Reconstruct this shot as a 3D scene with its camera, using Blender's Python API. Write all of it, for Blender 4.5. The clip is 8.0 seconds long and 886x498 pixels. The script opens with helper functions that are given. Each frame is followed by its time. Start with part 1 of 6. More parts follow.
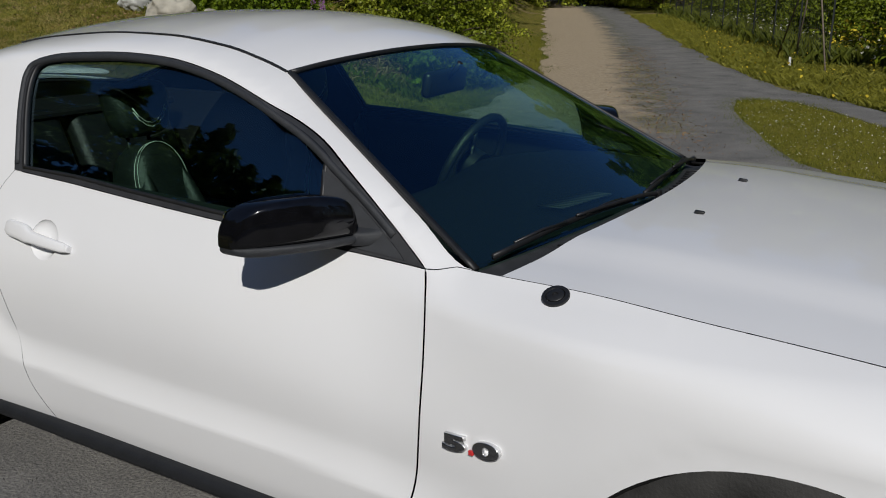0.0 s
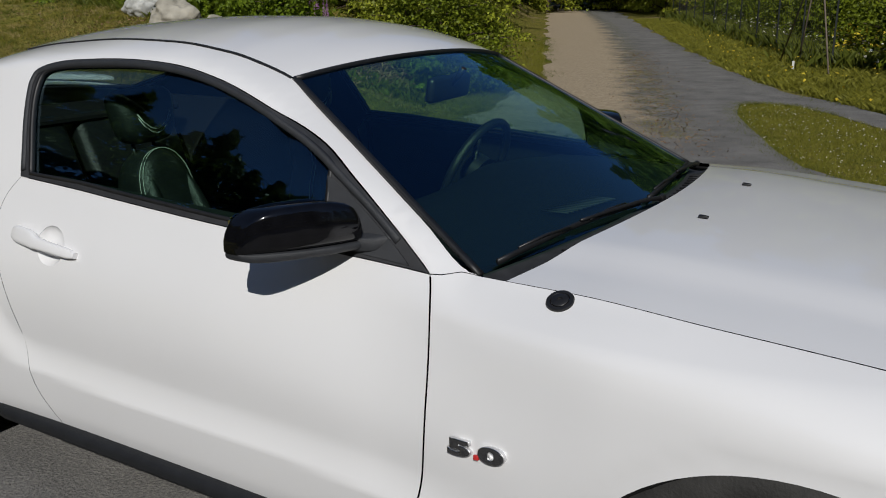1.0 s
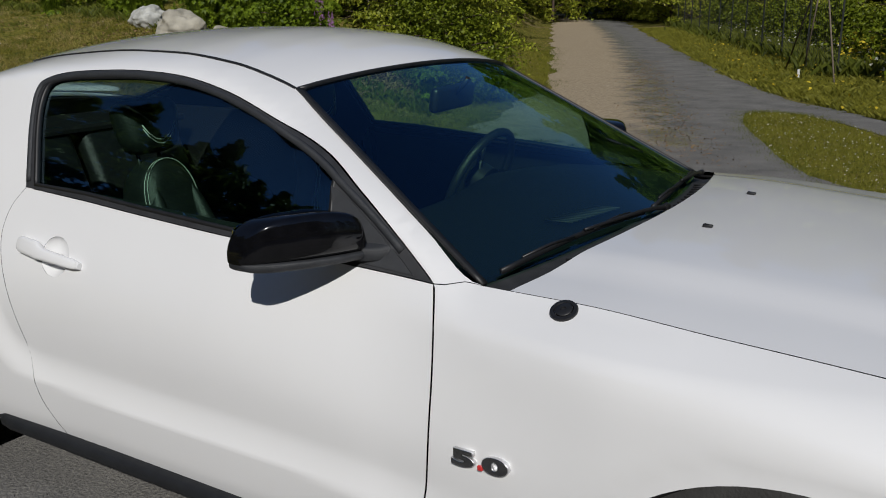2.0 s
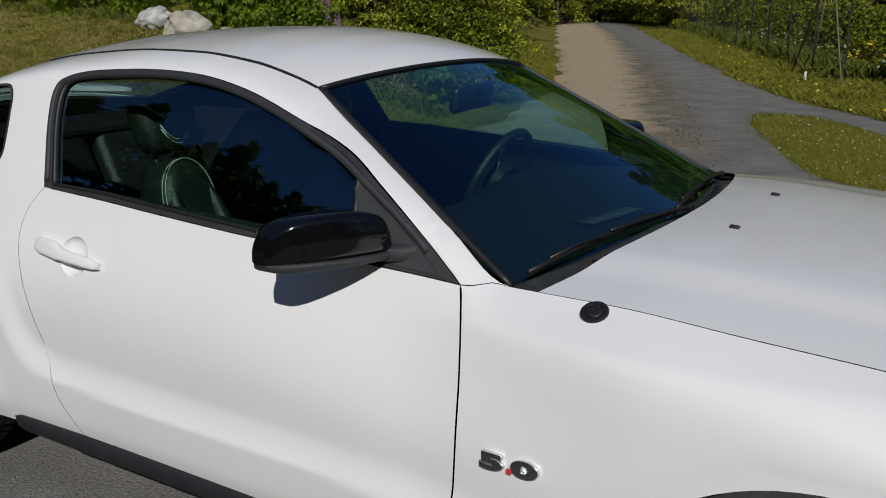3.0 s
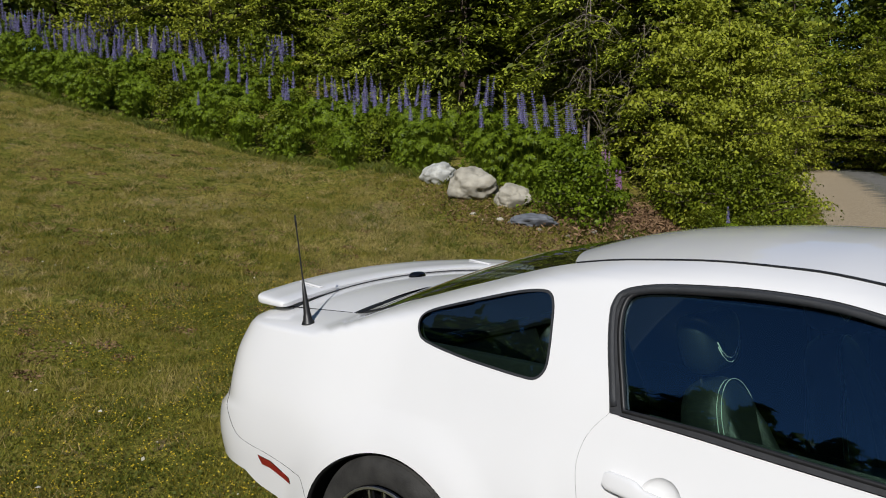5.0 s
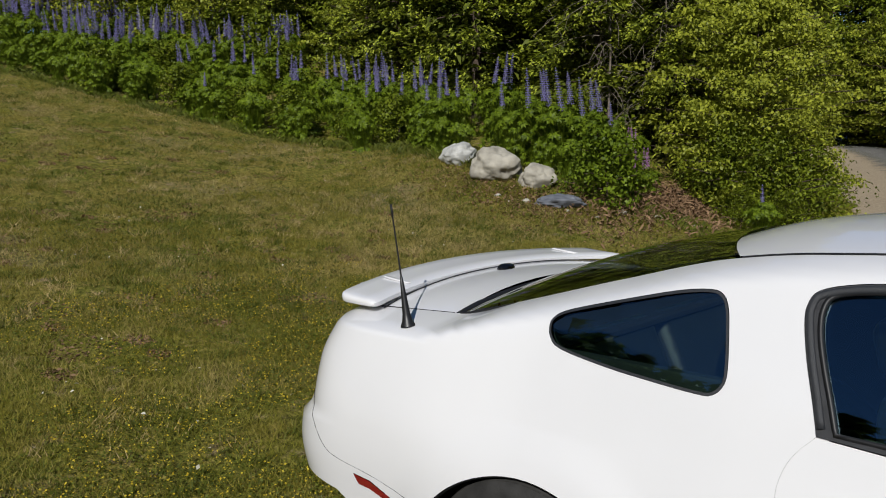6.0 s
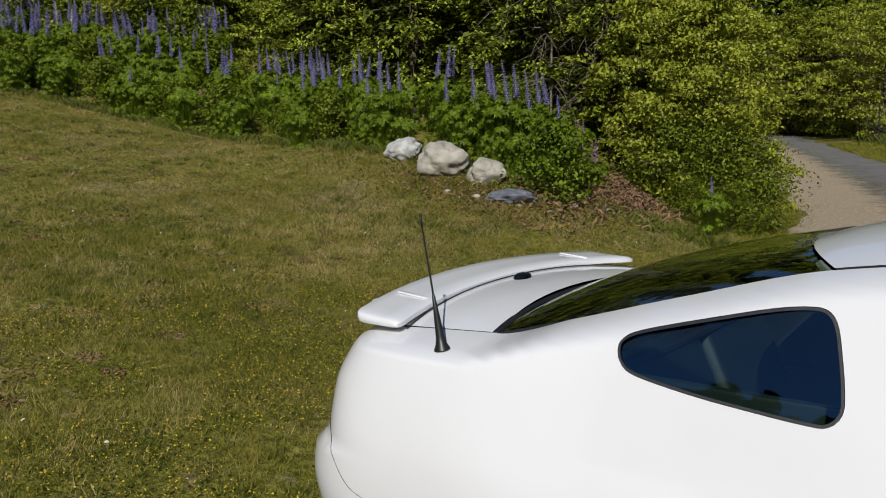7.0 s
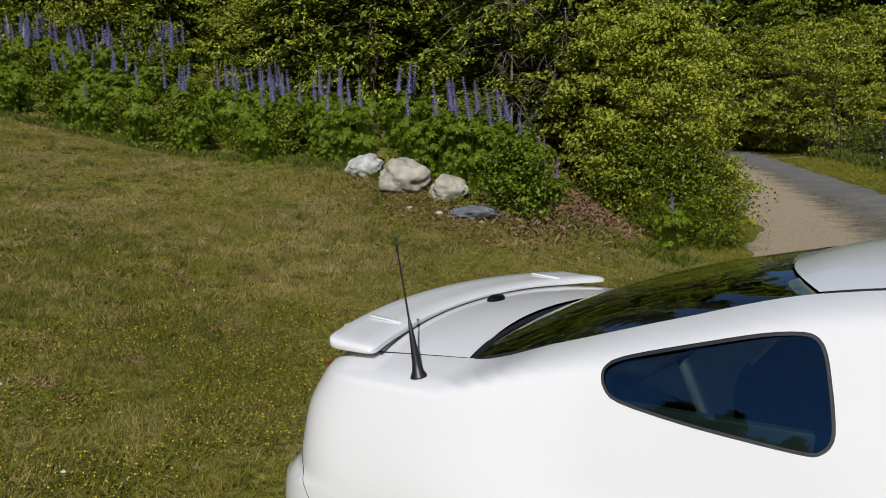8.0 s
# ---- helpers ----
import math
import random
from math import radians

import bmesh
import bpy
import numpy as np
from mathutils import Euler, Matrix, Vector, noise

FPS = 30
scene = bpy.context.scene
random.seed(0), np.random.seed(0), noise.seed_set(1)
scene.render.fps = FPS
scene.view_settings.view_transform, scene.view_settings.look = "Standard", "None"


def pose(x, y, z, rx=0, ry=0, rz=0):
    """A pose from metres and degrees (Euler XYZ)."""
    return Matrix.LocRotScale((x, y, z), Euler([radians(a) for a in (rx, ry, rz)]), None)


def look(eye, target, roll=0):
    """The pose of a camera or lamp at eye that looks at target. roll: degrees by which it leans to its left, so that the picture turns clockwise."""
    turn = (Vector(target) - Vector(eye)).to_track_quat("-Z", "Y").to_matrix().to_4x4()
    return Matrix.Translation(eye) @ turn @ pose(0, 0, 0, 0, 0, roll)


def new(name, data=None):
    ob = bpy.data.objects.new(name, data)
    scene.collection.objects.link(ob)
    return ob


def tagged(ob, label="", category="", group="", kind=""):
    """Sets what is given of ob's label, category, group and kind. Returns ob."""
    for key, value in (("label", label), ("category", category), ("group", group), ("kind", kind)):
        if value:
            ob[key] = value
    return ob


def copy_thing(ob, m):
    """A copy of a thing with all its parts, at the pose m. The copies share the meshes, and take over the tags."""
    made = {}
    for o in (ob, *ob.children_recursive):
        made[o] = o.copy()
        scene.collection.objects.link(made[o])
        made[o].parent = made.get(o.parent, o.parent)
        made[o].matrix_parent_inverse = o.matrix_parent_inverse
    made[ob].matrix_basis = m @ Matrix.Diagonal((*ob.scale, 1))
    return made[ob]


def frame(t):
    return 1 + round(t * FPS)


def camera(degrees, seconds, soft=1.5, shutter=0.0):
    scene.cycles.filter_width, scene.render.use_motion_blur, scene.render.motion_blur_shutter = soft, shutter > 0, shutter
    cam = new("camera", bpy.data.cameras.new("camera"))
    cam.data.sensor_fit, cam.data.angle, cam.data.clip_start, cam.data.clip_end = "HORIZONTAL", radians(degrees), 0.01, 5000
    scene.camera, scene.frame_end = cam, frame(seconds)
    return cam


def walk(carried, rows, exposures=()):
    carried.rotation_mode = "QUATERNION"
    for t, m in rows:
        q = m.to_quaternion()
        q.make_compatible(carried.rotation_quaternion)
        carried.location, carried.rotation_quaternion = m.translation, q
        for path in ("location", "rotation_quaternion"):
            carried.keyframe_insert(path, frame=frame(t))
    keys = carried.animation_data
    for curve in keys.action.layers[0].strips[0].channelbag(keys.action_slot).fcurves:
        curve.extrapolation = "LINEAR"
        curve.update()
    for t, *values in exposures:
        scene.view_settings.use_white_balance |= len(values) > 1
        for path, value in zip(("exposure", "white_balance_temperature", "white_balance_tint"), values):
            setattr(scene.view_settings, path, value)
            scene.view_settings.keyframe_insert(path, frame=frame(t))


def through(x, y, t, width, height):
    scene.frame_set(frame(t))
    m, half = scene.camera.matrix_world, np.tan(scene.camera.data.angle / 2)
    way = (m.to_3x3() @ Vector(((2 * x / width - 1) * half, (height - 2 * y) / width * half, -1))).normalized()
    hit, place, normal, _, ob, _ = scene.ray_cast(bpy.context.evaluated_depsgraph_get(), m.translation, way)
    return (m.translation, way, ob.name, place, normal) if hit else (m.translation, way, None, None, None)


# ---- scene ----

cam = camera(53.0, 8.0, 1.0)
PATH = [
    (0, (2.984, -2.287, 1.462), (1.995, -0.64, 0.907), -0.1),
    (0.5, (2.986, -2.288, 1.463), (1.995, -0.641, 0.911), -0.1),
    (1, (2.985, -2.293, 1.465), (1.988, -0.648, 0.92), -0.3),
    (1.5, (2.99, -2.288, 1.468), (1.982, -0.644, 0.938), -0.5),
    (3, (2.936, -2.298, 1.457), (1.918, -0.657, 0.937), -0.5),
    (3.5, (2.781, -2.378, 1.472), (1.729, -0.753, 0.969), -0.1),
    (3.8, (2.645, -2.456, 1.495), (1.558, -0.852, 0.997), -0.1),
    (4, (2.555, -2.499, 1.509), (1.397, -0.937, 1.041), -0.1),
    (4.3, (2.367, -2.513, 1.538), (1.086, -1.017, 1.19), 0.3),
    (4.5, (2.225, -2.522, 1.566), (0.873, -1.073, 1.296), -0.1),
    (5, (1.94, -2.621, 1.626), (0.533, -1.215, 1.419), -0.5),
    (6.5, (1.184, -2.637, 1.639), (-0.188, -1.208, 1.358), -1.7),
    (7, (0.99, -2.637, 1.663), (-0.282, -1.117, 1.392), -1.8),
    (7.5, (0.927, -2.626, 1.68), (-0.31, -1.074, 1.429), -1.7),
    (8, (0.912, -2.615, 1.68), (-0.289, -1.034, 1.44), -1.8),
]
walk(cam, [(t, look(e, g, r)) for t, e, g, r in PATH],
     [(0, -.61), (3.5, -.60), (4.0, -.53), (4.5, -.36), (5.0, -.26), (6.5, -.33), (7.0, -.29), (8.0, -.27)])

# ---- sky and sun ----
SUN_TO = Vector((-.42, .685, -.60)).normalized()
world = bpy.data.worlds.new("sky_world")
scene.world = world
world.use_nodes = True
sky = world.node_tree.nodes.new("ShaderNodeTexSky")
sky.sky_type, sky.sun_disc = "NISHITA", False
sky.sun_elevation, sky.sun_rotation = math.asin(-SUN_TO.z), math.atan2(-SUN_TO.x, -SUN_TO.y)
sky.air_density, sky.dust_density, sky.ozone_density = 1.0, 0.1, 8.0
world.node_tree.links.new(sky.outputs[0], world.node_tree.nodes["Background"].inputs[0])
world.node_tree.nodes["Background"].inputs[1].default_value = 0.08
sun_data = bpy.data.lights.new("sun", "SUN")
sun_data.energy, sun_data.angle, sun_data.color = 5.0, radians(0.53), (1, .975, .93)
sun = new("sun", sun_data)
sun.matrix_world = look(-SUN_TO * 40, (0, 0, 0))
# ---- materials ----
M = {}


def material(name, color, rough=.5, metal=0.0, coat=0.0, coat_rough=.03, vary=0.0, scale=8.0, bump=0.0, bump_scale=200.0, spec=.5, rough_vary=0.0):
    m = bpy.data.materials.new(name)
    m.use_nodes = True
    nt = m.node_tree
    b = nt.nodes["Principled BSDF"]
    b.inputs["Base Color"].default_value = (*color, 1)
    b.inputs["Roughness"].default_value = rough
    b.inputs["Metallic"].default_value = metal
    b.inputs["Coat Weight"].default_value = coat
    b.inputs["Coat Roughness"].default_value = coat_rough
    b.inputs["Specular IOR Level"].default_value = spec
    co = nt.nodes.new("ShaderNodeTexCoord")
    if vary or rough_vary:
        n = nt.nodes.new("ShaderNodeTexNoise")
        n.inputs["Scale"].default_value, n.inputs["Detail"].default_value = scale, 6
        nt.links.new(co.outputs["Object"], n.inputs["Vector"])
        if vary:
            r = nt.nodes.new("ShaderNodeValToRGB")
            r.color_ramp.elements[0].position, r.color_ramp.elements[1].position = .3, .7
            r.color_ramp.elements[0].color = (*[c * (1 - vary) for c in color], 1)
            r.color_ramp.elements[1].color = (*[min(1, c * (1 + vary)) for c in color], 1)
            nt.links.new(n.outputs["Fac"], r.inputs["Fac"])
            nt.links.new(r.outputs["Color"], b.inputs["Base Color"])
        if rough_vary:
            mp = nt.nodes.new("ShaderNodeMapRange")
            mp.inputs["To Min"].default_value, mp.inputs["To Max"].default_value = max(0, rough - rough_vary), min(1, rough + rough_vary)
            nt.links.new(n.outputs["Fac"], mp.inputs["Value"])
            nt.links.new(mp.outputs["Result"], b.inputs["Roughness"])
    if bump:
        n2 = nt.nodes.new("ShaderNodeTexNoise")
        n2.inputs["Scale"].default_value, n2.inputs["Detail"].default_value = bump_scale, 4
        nt.links.new(co.outputs["Object"], n2.inputs["Vector"])
        bp = nt.nodes.new("ShaderNodeBump")
        bp.inputs["Strength"].default_value, bp.inputs["Distance"].default_value = bump, .004
        nt.links.new(n2.outputs["Fac"], bp.inputs["Height"])
        nt.links.new(bp.outputs["Normal"], b.inputs["Normal"])
    return m


M["paint"] = material("white_paint", (.765, .765, .77), .45, 0, 1.0, .04, .012, 3.0, spec=.12, rough_vary=.05)
M["trim"] = material("black_trim", (.030, .031, .034), .55, 0, 0, .03, .25, 30, .25, 900, .4)
M["sill"] = material("sill_plastic", (.012, .013, .015), .5, 0, 0, .03, .2, 30, .2, 700, .4)
M["rubber"] = material("rubber", (.012, .012, .013), .5, 0, 0, .03, .2, 40)
M["plastic"] = material("grey_plastic", (.030, .032, .036), .5, 0, 0, .03, .15, 40, .3, 1400, .4)
M["plastic_dark"] = material("dark_plastic", (.014, .014, .015), .42, 0, 0, .03, .2, 60)
M["gloss_black"] = material("gloss_black", (.004, .004, .005), .12, 0, .8, .02, .3, 30, spec=.15)
M["machined"] = material("machined_metal", (.78, .78, .79), .42, 1.0, 0, .03, .08, 60)
M["chrome"] = material("chrome", (.55, .55, .57), .15, 1.0, 0, .03, .05, 60)
M["tyre"] = material("tyre_rubber", (.035, .034, .032), .78, 0, 0, .03, .35, 14, .5, 160, .3)
M["dark"] = material("dark_underside", (.008, .008, .008), .8, 0, 0, .03, .3, 12, spec=.2)
M["leather"] = material("black_leather", (.013, .0145, .0145), .38, 0, 0, .03, .2, 18, .35, 500)
M["stitch"] = material("white_thread", (.65, .65, .62), .7, 0, 0, .03, .1, 200)
M["carpet"] = material("dark_carpet", (.018, .018, .019), .95, 0, 0, .03, .3, 60, .4, 600, .1)
M["dash"] = material("dash_plastic", (.009, .0095, .011), .65, 0, 0, .03, .1, 30, .3, 900, .3)
M["mirror"] = material("mirror_glass", (.85, .86, .87), .02, 1.0)
M["red_lens"] = material("red_lens", (.22, .012, .012), .22, 0, 1.0, .03, .15, 60)
M["red_paint"] = material("red_enamel", (.55, .03, .03), .3, 0, .5)
M["badge"] = material("dark_chrome", (.30, .30, .31), .25, 1.0, 0, .03, .1, 60)
M["cast"] = material("cast_metal", (.45, .45, .44), .45, .9, 0, .03, .2, 40)
M["disc"] = material("brake_steel", (.40, .39, .38), .38, 1.0, 0, .03, .15, 30)


def glass_material(name, tint, gloss=.15, sheen=(1, 1, 1)):
    m = bpy.data.materials.new(name)
    m.use_nodes = True
    nt = m.node_tree
    nt.nodes.remove(nt.nodes["Principled BSDF"])
    out = nt.nodes["Material Output"]
    tr = nt.nodes.new("ShaderNodeBsdfTransparent")
    tr.inputs["Color"].default_value = (*tint, 1)
    gl = nt.nodes.new("ShaderNodeBsdfGlossy")
    gl.inputs["Roughness"].default_value = .012
    gl.inputs["Color"].default_value = (*sheen, 1)
    lw = nt.nodes.new("ShaderNodeLayerWeight")
    lw.inputs["Blend"].default_value = .5
    pw = nt.nodes.new("ShaderNodeMath")
    pw.operation = "POWER"
    pw.inputs[1].default_value = 4.5
    nt.links.new(lw.outputs["Facing"], pw.inputs[0])
    fr = nt.nodes.new("ShaderNodeMapRange")
    fr.inputs["To Min"].default_value, fr.inputs["To Max"].default_value = gloss, 1.0
    nt.links.new(pw.outputs[0], fr.inputs["Value"])
    mx = nt.nodes.new("ShaderNodeMixShader")
    nt.links.new(fr.outputs[0], mx.inputs[0])
    nt.links.new(tr.outputs[0], mx.inputs[1])
    nt.links.new(gl.outputs[0], mx.inputs[2])
    nt.links.new(mx.outputs[0], out.inputs["Surface"])
    return m


# the blue sheen paints a deeper sky colour into the reflections
M["glass"] = glass_material("tinted_glass", (.70, .94, .82), .15, (.56, .82, 1))
M["windshield"] = glass_material("windshield_glass", (.64, .92, .72), .16, (.40, .70, 1))
M["rear_glass"] = glass_material("rear_glass", (.62, .68, .67))


def leaf_material(name, dark, light, rough=.5, gloss=.4, through=.35, dry_dark=None, dry_light=None):
    """Leaves: each one its own shade, some light passing through; dry patches where given."""
    m = bpy.data.materials.new(name)
    m.use_nodes = True
    nt = m.node_tree
    b = nt.nodes["Principled BSDF"]
    g = nt.nodes.new("ShaderNodeNewGeometry")
    r = nt.nodes.new("ShaderNodeValToRGB")
    r.color_ramp.elements[0].color, r.color_ramp.elements[1].color = (*dark, 1), (*light, 1)
    co = nt.nodes.new("ShaderNodeTexCoord")
    n = nt.nodes.new("ShaderNodeTexNoise")
    n.inputs["Scale"].default_value = 1.3
    nt.links.new(co.outputs["Object"], n.inputs["Vector"])
    mx = nt.nodes.new("ShaderNodeMath")
    mx.operation = "MULTIPLY_ADD"
    mx.inputs[1].default_value = .55
    nt.links.new(g.outputs["Random Per Island"], mx.inputs[0])
    n2 = nt.nodes.new("ShaderNodeMath")
    n2.operation = "MULTIPLY"
    n2.inputs[1].default_value = .5
    nt.links.new(n.outputs["Fac"], n2.inputs[0])
    nt.links.new(n2.outputs[0], mx.inputs[2])
    nt.links.new(mx.outputs[0], r.inputs["Fac"])
    colour = r.outputs["Color"]
    if dry_dark:
        r2 = nt.nodes.new("ShaderNodeValToRGB")
        r2.color_ramp.elements[0].color, r2.color_ramp.elements[1].color = (*dry_dark, 1), (*dry_light, 1)
        nt.links.new(mx.outputs[0], r2.inputs["Fac"])
        patches = nt.nodes.new("ShaderNodeTexNoise")
        patches.inputs["Scale"].default_value, patches.inputs["Detail"].default_value, patches.inputs["Roughness"].default_value = .8, 7, .7
        nt.links.new(co.outputs["Object"], patches.inputs["Vector"])
        k = nt.nodes.new("ShaderNodeMapRange")
        k.inputs["From Min"].default_value, k.inputs["From Max"].default_value = .45, .66
        nt.links.new(patches.outputs["Fac"], k.inputs["Value"])
        both_ = nt.nodes.new("ShaderNodeMix")
        both_.data_type = "RGBA"
        nt.links.new(k.outputs[0], both_.inputs["Factor"])
        nt.links.new(colour, both_.inputs["A"])
        nt.links.new(r2.outputs["Color"], both_.inputs["B"])
        colour = both_.outputs["Result"]
    nt.links.new(colour, b.inputs["Base Color"])
    b.inputs["Roughness"].default_value = rough
    b.inputs["Specular IOR Level"].default_value = gloss
    t = nt.nodes.new("ShaderNodeBsdfTranslucent")
    nt.links.new(colour, t.inputs["Color"])
    s = nt.nodes.new("ShaderNodeMixShader")
    s.inputs[0].default_value = through
    nt.links.new(b.outputs[0], s.inputs[1])
    nt.links.new(t.outputs[0], s.inputs[2])
    nt.links.new(s.outputs[0], nt.nodes["Material Output"].inputs["Surface"])
    return m


M["grass"] = leaf_material("grass_blades", (.078, .080, .009), (.38, .33, .055), .6, .25, .3, (.25, .19, .06), (.60, .49, .19))
M["straw"] = leaf_material("dead_grass", (.26, .19, .075), (.58, .46, .22), .7, .2, .25)
M["weed"] = leaf_material("lawn_weed_leaves", (.028, .046, .005), (.19, .21, .026), .55, .3, .3)
M["verge"] = leaf_material("verge_grass", (.066, .078, .008), (.32, .30, .040), .6, .25, .3)
M["lupin_leaf"] = leaf_material("lupin_leaves", (.016, .038, .003), (.21, .29, .016), .5, .18, .2)
M["shrub_leaf"] = leaf_material("shrub_leaves", (.020, .040, .004), (.24, .29, .018), .5, .18, .2)
M["maple_leaf"] = leaf_material("maple_leaves", (.065, .095, .009), (.50, .53, .052), .5, .25, .3)
M["cedar_leaf"] = leaf_material("conifer_sprays", (.018, .034, .006), (.18, .21, .025), .6, .2, .2)
M["tip_leaf"] = leaf_material("fresh_conifer_tips", (.22, .28, .025), (.60, .66, .07), .6, .2, .35)
# the shade of the woods is put into this leaf colour
M["dark_leaf"] = leaf_material("shaded_leaves", (.022, .040, .005), (.22, .27, .030), .55, .2, .2)
M["blue_flower"] = leaf_material("blue_lupin_petals", (.10, .085, .23), (.31, .29, .53), .6, .2, .3)
M["pink_flower"] = leaf_material("purple_lupin_petals", (.24, .09, .27), (.55, .28, .54), .6, .2, .3)
M["white_flower"] = leaf_material("white_petals", (.55, .53, .42), (.80, .78, .68), .6, .2, .3)
M["yellow_flower"] = leaf_material("yellow_petals", (.50, .34, .02), (.75, .60, .06), .6, .2, .3)
M["dry"] = leaf_material("dry_litter", (.10, .055, .030), (.36, .23, .13), .8, .15, .1)
M["bark"] = material("bark", (.085, .062, .048), .9, 0, 0, .03, .45, 14, 1.0, 40, .2)
M["dead_wood"] = material("dead_twigs", (.20, .17, .135), .9, 0, 0, .03, .3, 20, .5, 60, .2)
M["stone"] = material("pale_boulder", (.36, .335, .275), .85, 0, 0, .03, .28, 6, .9, 22, .3)
M["stone_white"] = material("white_boulder", (.43, .43, .40), .85, 0, 0, .03, .30, 9, .9, 26, .3)
M["slate"] = material("grey_slab", (.13, .14, .16), .8, 0, 0, .03, .3, 8, .8, 26, .3)
M["post"] = material("dark_steel_post", (.03, .035, .03), .6, .4, 0, .03, .3, 12)
M["yellow"] = material("yellow_plastic", (.42, .33, .05), .5, 0, 0, .03, .15, 12)
M["wood"] = material("weathered_pole", (.16, .13, .10), .85, 0, 0, .03, .3, 12, .5, 60, .2)
M["gravel_stone"] = material("loose_gravel", (.13, .125, .12), .9, 0, 0, .03, .4, 30, .3, 200, .2)


def ground_material(name, kind):
    m = bpy.data.materials.new(name)
    m.use_nodes = True
    nt = m.node_tree
    L = nt.links.new
    b = nt.nodes["Principled BSDF"]
    b.inputs["Roughness"].default_value = .95
    b.inputs["Specular IOR Level"].default_value = .06
    co = nt.nodes.new("ShaderNodeTexCoord")

    def noise_node(scale, detail=8, rough=.6):
        n = nt.nodes.new("ShaderNodeTexNoise")
        n.inputs["Scale"].default_value, n.inputs["Detail"].default_value, n.inputs["Roughness"].default_value = scale, detail, rough
        L(co.outputs["Object"], n.inputs["Vector"])
        return n.outputs["Fac"]

    def ramp(fac, *stops):
        r = nt.nodes.new("ShaderNodeValToRGB")
        while len(r.color_ramp.elements) < len(stops):
            r.color_ramp.elements.new(.5)
        for e, (p, c) in zip(r.color_ramp.elements, stops):
            e.position, e.color = p, (*c, 1)
        L(fac, r.inputs["Fac"])
        return r.outputs["Color"]

    def mix(fac, a, c, mode="MIX"):
        x = nt.nodes.new("ShaderNodeMix")
        x.data_type, x.blend_type = "RGBA", mode
        if isinstance(fac, float):
            x.inputs["Factor"].default_value = fac
        else:
            L(fac, x.inputs["Factor"])
        L(a, x.inputs["A"])
        L(c, x.inputs["B"])
        return x.outputs["Result"]
    big, mid, fine, grit = noise_node(.35), noise_node(2.2), noise_node(18), noise_node(90, 4)
    if kind == "lawn":
        a = ramp(fine, (.34, (.07, .064, .014)), (.5, (.16, .138, .030)), (.66, (.29, .23, .066)))
        c = ramp(fine, (.34, (.045, .052, .008)), (.66, (.20, .195, .036)))
        col = mix(ramp(mid, (.40, (0, 0, 0)), (.62, (1, 1, 1))), a, c)
        dirt = ramp(fine, (.3, (.14, .10, .062)), (.7, (.34, .25, .165)))
        col = mix(ramp(big, (.54, (0, 0, 0)), (.70, (.6, .6, .6))), col, dirt)
        col = mix(ramp(noise_node(5.5), (.58, (0, 0, 0)), (.70, (.75, .75, .75))), col, dirt)
    else:
        a = ramp(grit, (.25, (.12, .117, .113)), (.5, (.17, .166, .160)), (.8, (.25, .242, .230)))
        a2 = ramp(mid, (.32, (.105, .102, .098)), (.68, (.26, .250, .236)))
        grey = mix(.5, a, a2)
        d = ramp(fine, (.25, (.26, .205, .140)), (.55, (.40, .325, .230)), (.85, (.53, .45, .335)))
        sx = nt.nodes.new("ShaderNodeSeparateXYZ")
        L(co.outputs["Object"], sx.inputs[0])

        def calc(op, p, q, r=None):
            k = nt.nodes.new("ShaderNodeMath")
            k.operation = op
            for i, v in enumerate((p, q) if r is None else (p, q, r)):
                if isinstance(v, (int, float)):
                    k.inputs[i].default_value = v
                else:
                    L(v, k.inputs[i])
            return k.outputs[0]

        def step(v, lo, hi):
            k = nt.nodes.new("ShaderNodeMapRange")
            k.interpolation_type = "SMOOTHSTEP"
            L(v, k.inputs["Value"])
            k.inputs["From Min"].default_value, k.inputs["From Max"].default_value = lo, hi
            return k.outputs["Result"]
        # sandy lane to the west of a seam that runs off with the drive
        along = calc("SUBTRACT", sx.outputs["Y"], 8.73)
        seam = calc("MULTIPLY_ADD", along, calc("MULTIPLY_ADD", along, -.0014, -.385), -.55)
        off = calc("SUBTRACT", seam, sx.outputs["X"])
        off = calc("ADD", off, calc("MULTIPLY", calc("SUBTRACT", mid, .5), 1.6))
        off = calc("ADD", off, calc("MULTIPLY", calc("SUBTRACT", fine, .5), 1.1))
        lane = calc("MULTIPLY", step(off, -.15, .5), step(sx.outputs["Y"], 5.5, 9.5))
        col = mix(lane, grey, d)
        edge = calc("MULTIPLY", step(off, -.5, -.05), calc("SUBTRACT", 1.0, step(off, .1, .7)))
        weeds = calc("MULTIPLY", calc("MULTIPLY", edge, step(fine, .48, .62)), step(sx.outputs["Y"], 6.0, 9.0))
        col = mix(weeds, col, ramp(grit, (.3, (.06, .06, .02)), (.7, (.14, .13, .05))))
    lo, hi = (.5, 1.5) if kind == "lawn" else (.80, 1.18)
    speck = ramp(grit, (.36, (lo, lo, lo)), (.5, (1, 1, 1)), (.66, (hi, hi, hi * .95)))
    col = mix(1.0, col, speck, "MULTIPLY")
    L(col, b.inputs["Base Color"])
    bp = nt.nodes.new("ShaderNodeBump")
    bp.inputs["Strength"].default_value, bp.inputs["Distance"].default_value = .7, .012
    L(fine if kind == "lawn" else grit, bp.inputs["Height"])
    L(bp.outputs["Normal"], b.inputs["Normal"])
    return m


M["lawn"] = ground_material("dry_lawn_soil", "lawn")
M["drive"] = ground_material("gravel_and_dirt", "drive")
